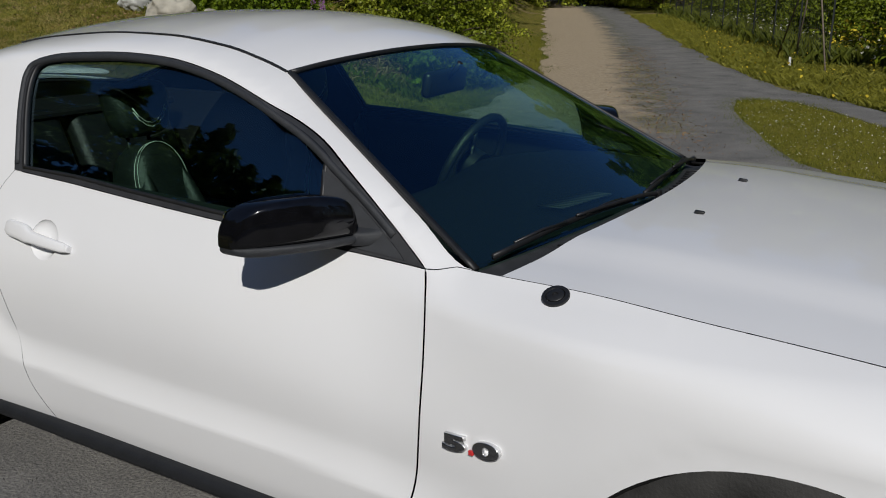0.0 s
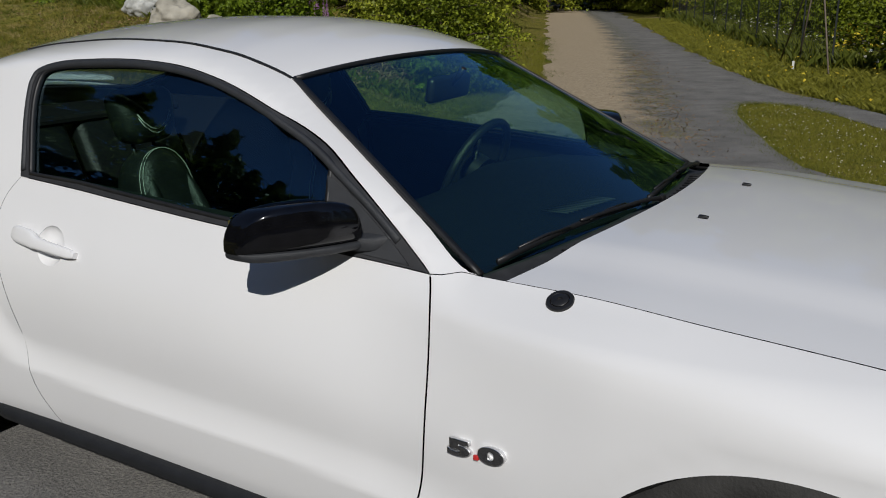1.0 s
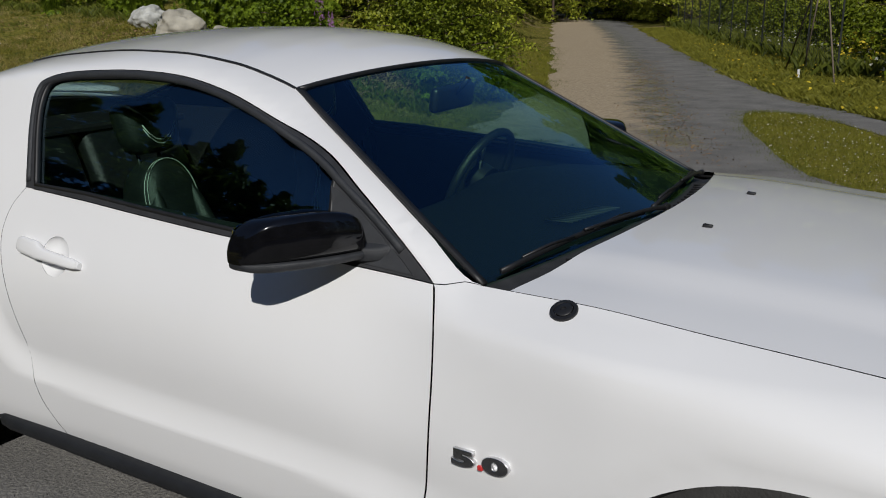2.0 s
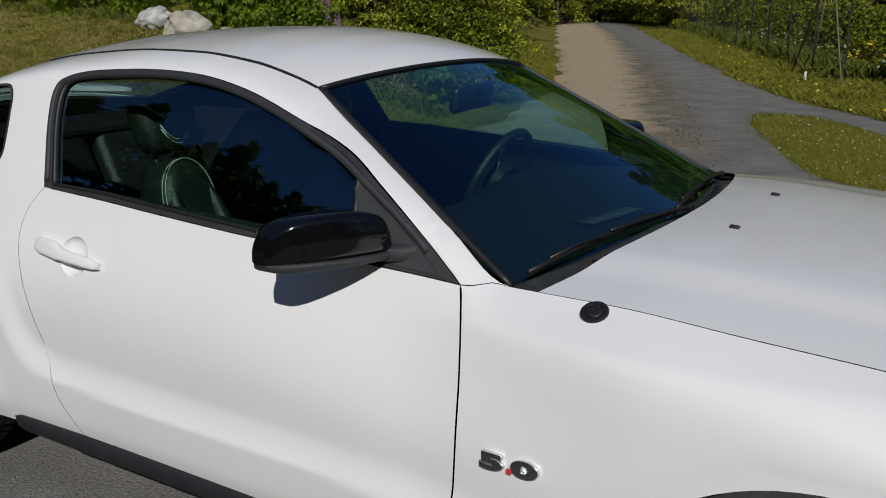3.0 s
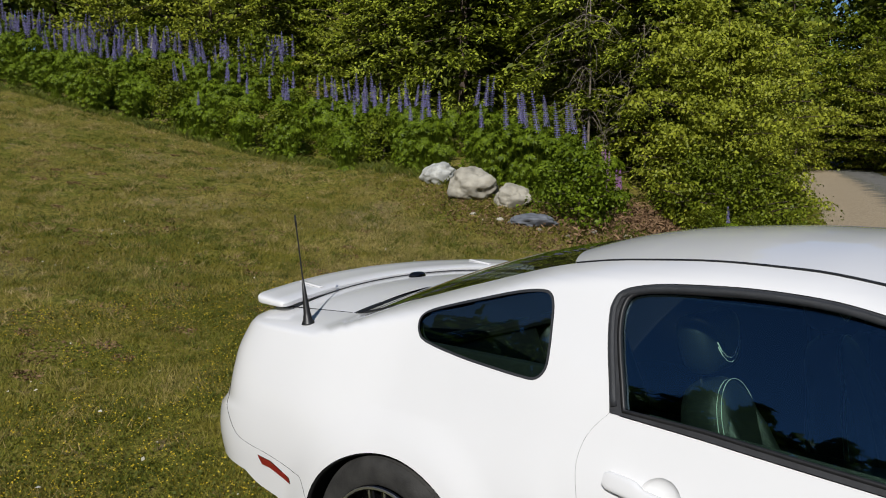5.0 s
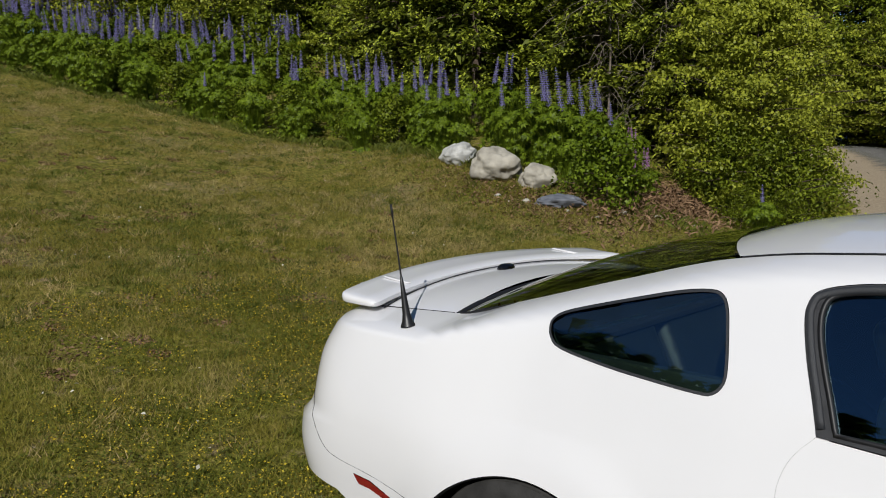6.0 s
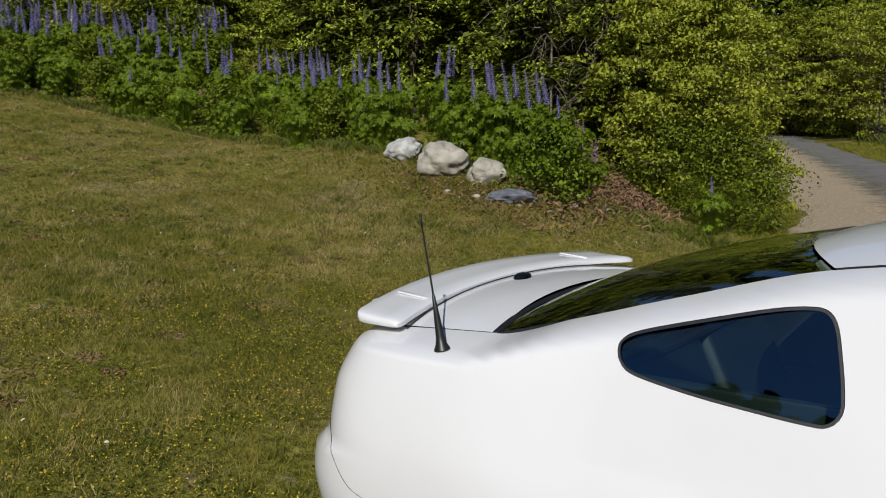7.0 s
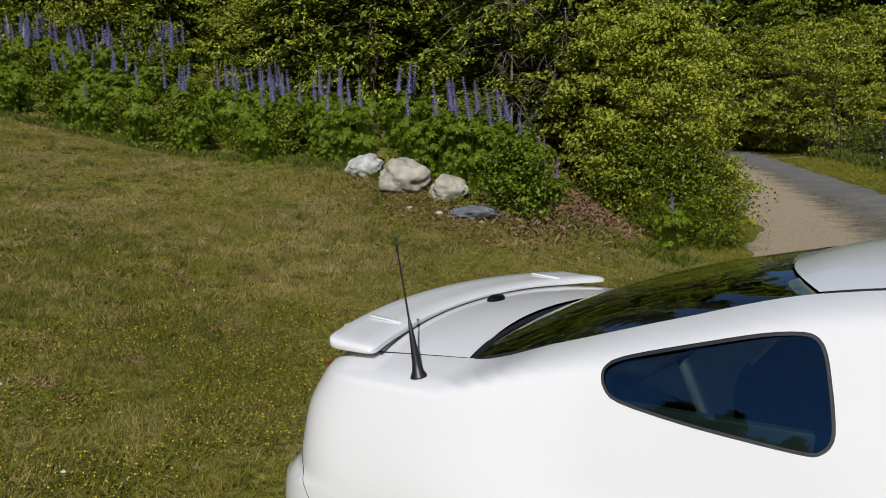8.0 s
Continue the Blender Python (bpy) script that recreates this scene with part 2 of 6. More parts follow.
# ---- the car: its surfaces as functions ----
def keyed(keys, x):
    """Monotone cubic through (x, value) keys."""
    if x <= keys[0][0]:
        return keys[0][1]
    if x >= keys[-1][0]:
        return keys[-1][1]
    n = len(keys)
    i = max(k for k in range(n - 1) if x >= keys[k][0])
    d = [(keys[k + 1][1] - keys[k][1]) / (keys[k + 1][0] - keys[k][0]) for k in range(n - 1)]
    m = [d[0]] + [0 if d[k - 1] * d[k] <= 0 else 2 * d[k - 1] * d[k] / (d[k - 1] + d[k]) for k in range(1, n - 1)] + [d[-1]]
    h = keys[i + 1][0] - keys[i][0]
    t = (x - keys[i][0]) / h
    return ((2 * t ** 3 - 3 * t ** 2 + 1) * keys[i][1] + (t ** 3 - 2 * t ** 2 + t) * h * m[i]
            + (-2 * t ** 3 + 3 * t ** 2) * keys[i + 1][1] + (t ** 3 - t ** 2) * h * m[i + 1])


def ease(a, b, t):
    t = min(1, max(0, (t - a) / (b - a)))
    return t * t * (3 - 2 * t)


def soft_min(a, b, k):
    return -k * math.log(math.exp(-a / k) + math.exp(-b / k))


# upper edge of the body side: deck, rear glass, drip rail, windscreen pillar, bonnet seam
EDGE_Z = [(-1.2, 1.035), (-0.95, 1.062), (-0.513, 1.069), (-0.25, 1.139), (0.05, 1.225), (0.384, 1.311), (0.6, 1.338), (0.9, 1.354), (1.075, 1.351), (1.283, 1.328), (1.378, 1.306),
          (1.494, 1.268), (1.605, 1.202), (1.736, 1.128), (1.858, 1.060), (1.971, .996), (2.139, .911), (2.35, .911), (2.65, .894), (2.9, .873), (3.3, .82), (3.6, .72)]
EDGE_Y = [(-1.2, .60), (-0.95, .68), (-0.513, .614), (-0.25, .59), (0.05, .56), (0.384, .526), (0.93, .540), (1.494, .55), (1.736, .629), (1.971, .704), (2.139, .757), (2.3, .764),
          (2.6, .775), (3.0, .757), (3.6, .64)]
ROUND = [(-1.0, .05), (-0.5, .048), (0, .075), (0.384, .06), (1.494, .05), (1.9, .03), (2.05, .05), (2.3, .13), (3.4, .13)]
LOW = [(0.15, -.09), (0.25, -.05), (0.35, -.022), (0.5, -.006), (0.62, 0), (0.75, -.006), (0.90, -.03), (1.1, -.09), (1.4, -.2)]
WIDE = [(-0.5, .935), (0, .94), (0.5, .925), (1.0, .913), (1.6, .915), (2.2, .924), (2.72, .935), (3.2, .90), (3.6, .82)]
GREEN = [(-0.75, .885), (-0.5, .873), (-0.045, .82), (0.485, .832), (0.75, .825), (1.4, .81), (2.05, .762), (2.5, .75)]
REAR = [(0.2, -1.06), (0.45, -1.15), (0.62, -1.215), (0.71, -1.198), (0.748, -1.128), (0.9, -1.118), (1.0, -1.068), (1.1, -.98)]
CORNER, POWER = -0.60, 3.9
REAR_HUB, FRONT_HUB, HUB_Z, ARCH = 0.01, 2.815, 0.345, 0.400
WHEEL_Z, WHEEL_X = 0.366, -0.016


def upper(x, z):
    low = keyed(WIDE, x) + keyed(LOW, z)
    f = ease(1.85, 2.5, x) * (1 - ease(.83, .93, z))
    if f >= 1:
        return low
    g = keyed(GREEN, x) - .42 * (z - .95) - .25 * (z - .95) * abs(z - .95)
    return (soft_min(low, g, .028) + .004) * (1 - f) + low * f


def half_width(x, z):
    """Half of the car's width at a station ahead of the tail's corner."""
    w = upper(x, z)
    ez, h = keyed(EDGE_Z, x), keyed(ROUND, x)
    t = (z - (ez - h)) / h
    if t > 0:
        w -= (upper(x, ez) - keyed(EDGE_Y, x)) * min(t, 1.1) ** 2.2
    # sill ledge that turns up ahead of the rear wheel
    k = .05
    d = k * math.log(math.exp((.455 - .018 * (x - .77) - z) / k) + math.exp((.62 - .28 * max(0, z - .5) - x) / k))
    crisp = ease(.66, .86, x)
    inside = crisp * (1 - min(1, max(0, (d + .085) / .085)) ** 1.7) + (1 - crisp) * (1 - ease(-.085, .008, d))
    w -= .024 * inside * (1 - ease(.50, .86, z)) * (1 - ease(1.95, 2.35, x)) * ease(.3, .5, x)
    # swelling round the wheels
    r = math.hypot(x - REAR_HUB, z - HUB_Z)
    if r < .62 and z < .86:
        w += .011 * (1 - ease(ARCH + .03, .56, r)) * ease(.20, .4, z)
    # rolled lip over the front wheel
    r = math.hypot((x - FRONT_HUB) / 1.08, z - HUB_Z)
    if r < .46 and z < .85:
        w -= .004 * (1 - ease(.385, .43, r)) * ease(.30, .5, z)
    return w


def tail_x(z):
    return keyed(REAR, z)


def side_s(x, z):
    """Girth coordinate of a place on the side: x, and past the tail's corner an angle."""
    if x >= CORNER:
        return x
    r = min(1, (CORNER - x) / (CORNER - tail_x(z)))
    return CORNER - 1.2 * math.asin(r ** (POWER / 2)) / (math.pi / 2)


def side(s, z, out=0.0):
    if s >= CORNER:
        return Vector((s, -half_width(s, z) - out, z))
    a = (CORNER - s) / 1.2 * math.pi / 2
    a = min(a, math.pi / 2 - 1e-4)
    r = math.sin(a) ** (2 / POWER)
    x = CORNER - (CORNER - tail_x(z) + out) * r
    w = half_width(CORNER + (x - CORNER) * .6, z) + out
    return Vector((x, -w * math.cos(a) ** (2 / POWER), z))


def roof_z(x, y):
    ye = keyed(EDGE_Y, x)
    c = keyed([(-0.1, .03), (0.384, .055), (0.9, .052), (1.3, .06), (1.494, .068), (1.6, .07)], x)
    return keyed(EDGE_Z, x) + .004 + c * (1 - min(1.05, abs(y) / ye) ** 2.0)


def bow(y, half, depth):
    return depth * (1 - (abs(y) / half) ** 2)


def hood_z(x, y):
    ye = keyed(EDGE_Y, x)
    u = min(1.02, abs(y) / ye)
    dome = .012 * (1 - ease(.50, .66, abs(y) + .06 * (x - 2.3)))
    return keyed(EDGE_Z, x) + .038 * (1 - u ** 2.4) + dome


def screen_base(y):
    return Vector((2.139 + bow(y, .752, .13), y, .911 + bow(y, .752, .03)))


def screen_head(y):
    return Vector((1.494 + bow(y, .55, .055), y, roof_z(1.494 + bow(y, .55, .055), y)))


def rear_head(y):
    x = .384 - bow(y, .526, .17)
    return Vector((x, y, keyed(EDGE_Z, .384) - .006 + bow(y, .526, .045) - bow(y, .526, .012)))


def rear_base(y):
    return Vector((-.513 - bow(y, .614, .10), y, 1.066 + bow(y, .614, .028)))


def sheet(head, base, half_head, half_base, swell):
    """A glass surface (u across, v down) between two bowed edges."""
    def at(u, v):
        a, b = head(u * half_head), base(u * half_base)
        p = a.lerp(b, v)
        n = (b - a).cross(Vector((0, 1, 0))).normalized()
        n = n if n.z > 0 else -n
        return p + n * swell * 4 * v * (1 - v) * (1 - u * u)
    return at


def deck_z(x, y):
    # from the rear glass to the tail, a low crown
    return keyed([(-1.15, 1.098), (-.95, 1.108), (-.75, 1.111), (-.513, 1.096)], x) - .046 * (abs(y) / .66) ** 2.2


# ---- meshing helpers ----
def inside_poly(px, py, poly):
    res = np.zeros(len(px), bool)
    n = len(poly)
    for i in range(n):
        (x0, y0), (x1, y1) = poly[i], poly[(i + 1) % n]
        if y0 == y1:
            continue
        hit = ((y0 > py) != (y1 > py)) & (px < (x1 - x0) * (py - y0) / (y1 - y0) + x0)
        res ^= hit
    return res


def resample(poly, step, closed=True):
    res = []
    n = len(poly)
    for i in range(n if closed else n - 1):
        a, b = poly[i], poly[(i + 1) % n]
        k = max(1, int(round(math.dist(a, b) / step)))
        res += [(a[0] + (b[0] - a[0]) * j / k, a[1] + (b[1] - a[1]) * j / k) for j in range(k)]
    return res if closed else res + [tuple(poly[-1])]


def rounded(points, n=6):
    """A smooth open curve through points (Catmull-Rom)."""
    res = []
    p = [points[0], *points, points[-1]]
    for i in range(1, len(p) - 2):
        for j in range(n):
            t = j / n
            res.append(tuple(.5 * (2 * b + (c - a) * t + (2 * a - 5 * b + 4 * c - d) * t * t + (3 * b - a - 3 * c + d) * t ** 3)
                             for a, b, c, d in zip(p[i - 1], p[i], p[i + 1], p[i + 2])))
    return res + [tuple(points[-1])]


def round_poly(points, n=5):
    m = len(points)
    res = []
    for i in range(m):
        q = [points[(i + k - 1) % m] for k in range(4)]
        for j in range(n):
            t = j / n
            res.append(tuple(.5 * (2 * b + (c - a) * t + (2 * a - 5 * b + 4 * c - d) * t * t + (3 * b - a - 3 * c + d) * t ** 3) for a, b, c, d in zip(*q)))
    return res


def inset(poly, dist):
    """A closed outline moved inwards (dist > 0)."""
    n = len(poly)
    area = sum(poly[i][0] * poly[(i + 1) % n][1] - poly[(i + 1) % n][0] * poly[i][1] for i in range(n))
    sg = 1 if area > 0 else -1
    res = []
    for i in range(n):
        a, b, c = poly[i - 1], poly[i], poly[(i + 1) % n]
        t = Vector((c[0] - a[0], c[1] - a[1]))
        if t.length < 1e-9:
            continue
        t.normalize()
        res.append((b[0] - t.y * dist * sg, b[1] + t.x * dist * sg))
    return res


def mesh_of(name, verts, faces, normals=None, material=None, smooth=True):
    me = bpy.data.meshes.new(name)
    me.from_pydata([tuple(v) for v in verts], [], faces)
    if smooth:
        me.polygons.foreach_set("use_smooth", [True] * len(me.polygons))
    if material:
        me.materials.append(material)
    if normals:
        me.normals_split_custom_set_from_vertices([tuple(n) for n in normals])
    return me


def add_part(name, me, parent, label=""):
    ob = new(name, me)
    if parent:
        ob.parent = parent
    return tagged(ob, label)


def panel_mesh(name, outline, at, material, holes=(), res=.03, flange=.012, edge=None, mirror=False, flip=1):
    """A sheet-metal panel: a flat outline filled with fine triangles, laid on the surface at(a, b), with folded edges."""
    edge = edge or res * .5
    loops = [resample(outline, edge)] + [resample(h, edge) for h in holes]
    pts, cons = [], []
    for lp in loops:
        k = len(pts)
        pts += lp
        cons += [(k + i, k + (i + 1) % len(lp)) for i in range(len(lp))]
    ring = len(pts)
    xs, ys = [p[0] for p in loops[0]], [p[1] for p in loops[0]]
    gx, gy = np.meshgrid(np.arange(min(xs) + res * .3, max(xs), res), np.arange(min(ys) + res * .3, max(ys), res))
    gx, gy = gx.ravel(), gy.ravel()
    ok = inside_poly(gx, gy, loops[0])
    for h in loops[1:]:
        ok &= ~inside_poly(gx, gy, h)
    gx, gy = gx[ok], gy[ok]
    bd = np.array(pts)
    if len(gx):
        near = np.array([np.min((bd[:, 0] - a) ** 2 + (bd[:, 1] - b) ** 2) for a, b in zip(gx, gy)])
        ok = near > (edge * .7) ** 2
        pts = pts + list(zip(gx[ok].tolist(), gy[ok].tolist()))
    from mathutils import geometry
    vs, _, fs, _, _, _ = geometry.delaunay_2d_cdt([Vector(p) for p in pts], cons, [], 0, 1e-6)
    cx = np.array([sum(vs[i].x for i in f) / len(f) for f in fs])
    cy = np.array([sum(vs[i].y for i in f) / len(f) for f in fs])
    ok = inside_poly(cx, cy, loops[0])
    for h in loops[1:]:
        ok &= ~inside_poly(cx, cy, h)
    fs = [list(f) for f, k in zip(fs, ok) if k]
    e = .003
    V = [at(v.x, v.y) for v in vs]
    N = []
    for v in vs:
        n = (at(v.x + e, v.y) - at(v.x - e, v.y)).cross(at(v.x, v.y + e) - at(v.x, v.y - e))
        N.append(n.normalized() * flip if n.length > 1e-12 else Vector((0, 0, 1)))
    faces = []
    for f in fs:
        a, b, c = (V[i] for i in f[:3])
        faces.append(f if (b - a).cross(c - a).dot(N[f[0]]) > 0 else f[::-1])
    if flange:
        count = {}
        for f in faces:
            for i in range(len(f)):
                count[(f[i], f[(i + 1) % len(f)])] = 1
        rim = [(a, b) for a, b in count if (b, a) not in count]
        ids = {}
        for a, b in rim:
            for i in (a, b):
                if i not in ids:
                    ids[i] = len(V)
                    V += [V[i].copy(), V[i] - N[i] * flange]
                    N += [None, None]
        acc = {}
        for a, b in rim:
            n = (V[a] - V[b]).cross(N[a])
            n = -n.normalized() if n.length > 1e-12 else N[a]
            for i in (a, b):
                acc[i] = acc.get(i, Vector()) + n
            faces.append([ids[a], ids[a] + 1, ids[b] + 1, ids[b]])
        for i, k in ids.items():
            n = acc[i].normalized() if acc[i].length > 1e-9 else N[i]
            N[k] = N[k + 1] = -n
    if mirror:
        V = [Vector((v.x, -v.y, v.z)) for v in V]
        N = [Vector((n.x, -n.y, n.z)) for n in N]
        faces = [f[::-1] for f in faces]
    return mesh_of(name, V, faces, N, material)


def grid_mesh(name, at, nu, nv, material, closed_u=False, closed_v=False, flip=False):
    vs = [at(i / (nu if closed_u else nu - 1), j / (nv if closed_v else nv - 1)) for i in range(nu) for j in range(nv)]
    fs = []
    for i in range(nu if closed_u else nu - 1):
        for j in range(nv if closed_v else nv - 1):
            f = [i * nv + j, ((i + 1) % nu) * nv + j, ((i + 1) % nu) * nv + (j + 1) % nv, i * nv + (j + 1) % nv]
            fs.append(f[::-1] if flip else f)
    return mesh_of(name, vs, fs, None, material)


def sweep(path, section, material, name, up=Vector((0, 0, 1)), closed=False):
    """A closed section (a, b) swept along 3D points; a goes sideways, b upwards."""
    vs, fs = [], []
    n, m = len(path), len(section)
    for i, p in enumerate(path):
        t = (path[(i + 1) % n] - path[i - 1]) if closed or 0 < i < n - 1 else (path[1] - path[0] if i == 0 else path[-1] - path[-2])
        t = t.normalized()
        u = up(i) if callable(up) else up
        sd = t.cross(u).normalized()
        u2 = sd.cross(t)
        vs += [p + sd * a + u2 * b for a, b in section]
    for i in range(n if closed else n - 1):
        for j in range(m):
            fs.append([i * m + j, i * m + (j + 1) % m, ((i + 1) % n) * m + (j + 1) % m, ((i + 1) % n) * m + j])
    if not closed:
        fs += [list(range(m)), [(n - 1) * m + j for j in range(m)][::-1]]
    me = mesh_of(name, vs, fs, None, material)
    bm = bmesh.new()
    bm.from_mesh(me)
    bmesh.ops.recalc_face_normals(bm, faces=bm.faces)
    bm.to_mesh(me)
    bm.free()
    return me


def rod(path, r, material, name, n=8, taper=None):
    sec = [(math.cos(2 * math.pi * k / n), math.sin(2 * math.pi * k / n)) for k in range(n)]
    vs, fs = [], []
    for i, p in enumerate(path):
        t = (path[min(i + 1, len(path) - 1)] - path[max(i - 1, 0)]).normalized()
        a = t.orthogonal().normalized()
        b = t.cross(a)
        rr = r * (taper(i / (len(path) - 1)) if taper else 1)
        vs += [p + a * c * rr + b * s * rr for c, s in sec]
    for i in range(len(path) - 1):
        for j in range(n):
            fs.append([i * n + j, i * n + (j + 1) % n, (i + 1) * n + (j + 1) % n, (i + 1) * n + j])
    fs += [list(range(n))[::-1], [(len(path) - 1) * n + j for j in range(n)]]
    return mesh_of(name, vs, fs, None, material)


def block(name, size, material, bevel=.01, segs=2, at=None, shape=None):
    """A bevelled box, its vertices passed through shape(v) if given."""
    bm = bmesh.new()
    bmesh.ops.create_cube(bm, size=1)
    for v in bm.verts:
        v.co = Vector((v.co.x * size[0], v.co.y * size[1], v.co.z * size[2]))
        if shape:
            v.co = shape(v.co)
    bmesh.ops.bevel(bm, geom=bm.edges[:], offset=bevel, segments=segs, affect="EDGES", profile=.5)
    if at is not None:
        bmesh.ops.transform(bm, matrix=at, verts=bm.verts)
    bmesh.ops.recalc_face_normals(bm, faces=bm.faces)
    me = bpy.data.meshes.new(name)
    bm.to_mesh(me)
    bm.free()
    me.polygons.foreach_set("use_smooth", [True] * len(me.polygons))
    me.materials.append(material)
    me.set_sharp_from_angle(angle=radians(35))
    return me


def lathe(name, profile, material, n=48, axis_y=-1.0, at=Vector(), grow=1.0):
    """A profile of (radius, out) turned about the car's cross axis; out counts away from the car."""
    vs, fs = [], []
    m = len(profile)
    for i in range(n):
        a = 2 * math.pi * i / n
        vs += [Vector((at.x + grow * r * math.cos(a), at.y + o * axis_y, at.z + grow * r * math.sin(a))) for r, o in profile]
    for i in range(n):
        for j in range(m - 1):
            fs.append([i * m + j, i * m + j + 1, ((i + 1) % n) * m + j + 1, ((i + 1) % n) * m + j])
    me = mesh_of(name, vs, fs, None, material)
    bm = bmesh.new()
    bm.from_mesh(me)
    bmesh.ops.remove_doubles(bm, verts=bm.verts, dist=1e-5)
    bmesh.ops.recalc_face_normals(bm, faces=bm.faces)
    bm.to_mesh(me)
    bm.free()
    me.set_sharp_from_angle(angle=radians(40))
    return me


# ---- the ground ----
def west_edge(y):
    """Where the drive ends and the lawn begins."""
    if y < 5:
        return -1.05 - .11 * max(0, y + 1) + .06 * math.sin(y * 2.1)
    return -1.71 - .29 * (y - 5) if y < 13 else -4.03 - .46 * (y - 13)


def drive_edge(y):
    """The gravel's own edge, overgrown beside the parked car."""
    return west_edge(y) + .42 * (1 - ease(1.5, 4.5, y))


def east_edge(y):
    return keyed([(9.8, 2.1), (11.3, .98), (13.6, -.50), (17.0, -2.1), (25, -5.7), (45, -14.5), (80, -30)], y) if y > 9.8 else 30


def terrain(x, y):
    u = max(0.0, west_edge(min(y, 60)) - .3 - x)
    u = min(u, 22) + .25 * max(0, u - 22)
    z = .086 * u + .0052 * min(u, 22) ** 2
    z += .055 * min(8, .9 * math.log1p(math.exp(min(40, (y - 3) / .9)))) * ease(0, 5, u)
    z += .017 * max(0, min(y, 120) - 9)
    z += .60 * math.exp(-((x + 7.5) / 3.4) ** 2 - ((y - 7.8) / 1.9) ** 2)
    z += .20 * min(6, max(0, y - 7.6)) * min(1, max(0, u - 1.0) / 2)
    e = x - east_edge(max(9.9, min(y, 80)))
    if y > 9.8 and e > 0:
        z += .03 * min(e, 12)
    return z


def grid_sheet(xs, ys, lift=0.0):
    vs = [(x, y, terrain(x, y) + lift) for y in ys for x in xs]
    n = len(xs)
    fs = [(j * n + i, j * n + i + 1, (j + 1) * n + i + 1, (j + 1) * n + i) for j in range(len(ys) - 1) for i in range(n - 1)]
    return vs, fs


xs = sorted({round(float(v), 3) for v in np.concatenate([np.arange(-18, 9, .3), np.linspace(-60, -18, 30), np.linspace(9, 40, 18), [-600, -300, -150, -90, 70, 150, 300, 600]])})
ys = sorted({round(float(v), 3) for v in np.concatenate([np.arange(-9, 24, .3), np.linspace(24, 70, 40), np.linspace(-40, -9, 18), [-600, -300, -150, -80, 90, 130, 300, 600]])})
vs, fs = grid_sheet(xs, ys)
ground = tagged(new("ground", mesh_of("ground", vs, fs, None, M["lawn"])), "sloping dry lawn of short green and straw grass", "lawn", kind="structure")
wob = lambda k: .10 * math.sin(k * 1.7) + .06 * math.sin(k * 4.1 + 1)
yl = np.arange(-14, 70, .35)
drive_outline = [(drive_edge(y) + wob(y), y) for y in yl]
drive_outline += [(east_edge(y) + wob(y + 9), y) for y in np.arange(69.5, 9.9, -.35)]
drive_outline += [(3.2, 9.05), (5.0, 8.3), (9, 7.6), (14, 7.3), (14, 6.4), (9, 6.6), (5, 7.2), (3.2, 7.9), (2.1, 8.75), (1.45, 9.75), (.85, 10.45), (.35, 10.55), (.12, 10.3), (.30, 9.4), (.62, 8.5),
                  (.98, 7.6), (1.30, 6.75), (1.70, 5.95), (2.45, 5.15), (3.3, 4.55), (5, 4.1), (9, 3.9), (14, 3.9), (14, -14)]
drive = panel_mesh("driveway", drive_outline, lambda x, y: Vector((x, y, terrain(x, y) + .010)), M["drive"], (), .8, .05, .35)
drive = tagged(new("driveway", drive), "gravel driveway with a sandy lane beside grey crushed stone", "driveway", kind="structure")
# ---- the car itself ----
car = tagged(new("car"), "white two-door sports coupe with black mirrors and dark windows", "car")

# outlines on the side (x, z)
belt_line = [(.708, .990), (.955, .977), (1.151, .964), (1.33, .953), (1.536, .941), (1.80, .922), (2.040, .908)]
seal_top = rounded([(.708, .990), (.684, 1.06), (.656, 1.134), (.634, 1.205), (.630, 1.245), (.650, 1.277), (.730, 1.297), (.847, 1.306), (.996, 1.310), (1.146, 1.304), (1.26, 1.289),
                    (1.377, 1.263), (1.492, 1.226), (1.595, 1.184), (1.692, 1.138), (1.780, 1.087), (1.868, 1.033), (1.942, .982), (1.996, .941), (2.040, .908)], 4)
glass_loop = rounded([(.745, 1.000), (.720, 1.065), (.693, 1.13), (.672, 1.19), (.666, 1.238), (.684, 1.268), (.76, 1.282), (.9, 1.289), (1.027, 1.292), (1.173, 1.285), (1.308, 1.265),
                      (1.438, 1.231), (1.558, 1.188), (1.658, 1.144), (1.735, 1.103)], 4) + rounded([(1.75, 1.02), (1.752, .945)], 3) \
    + rounded([(1.536, .957), (1.33, .970), (1.15, .981), (.955, .9945)], 3)
quarter_glass = round_poly([(-.042, 1.118), (-.030, 1.09), (.012, 1.066), (.159, 1.046), (.29, 1.036), (.42, 1.029), (.462, 1.033), (.484, 1.060), (.480, 1.105), (.466, 1.163), (.450, 1.215),
                            (.430, 1.243), (.396, 1.251), (.314, 1.240), (.19, 1.209), (.052, 1.172), (-.012, 1.152), (-.036, 1.137)], 3)
door_rear = rounded([(.708, .990), (.667, .943), (.648, .894), (.649, .84), (.681, .738), (.714, .645), (.738, .577), (.760, .513), (.776, .461), (.795, .397), (.836, .336), (.862, .300)], 3)
door_front = rounded([(2.040, .908), (2.060, .865), (2.073, .825), (2.088, .728), (2.094, .613), (2.089, .52), (2.078, .44), (2.05, .36), (2.0, .300)], 4)
GAP = .0023


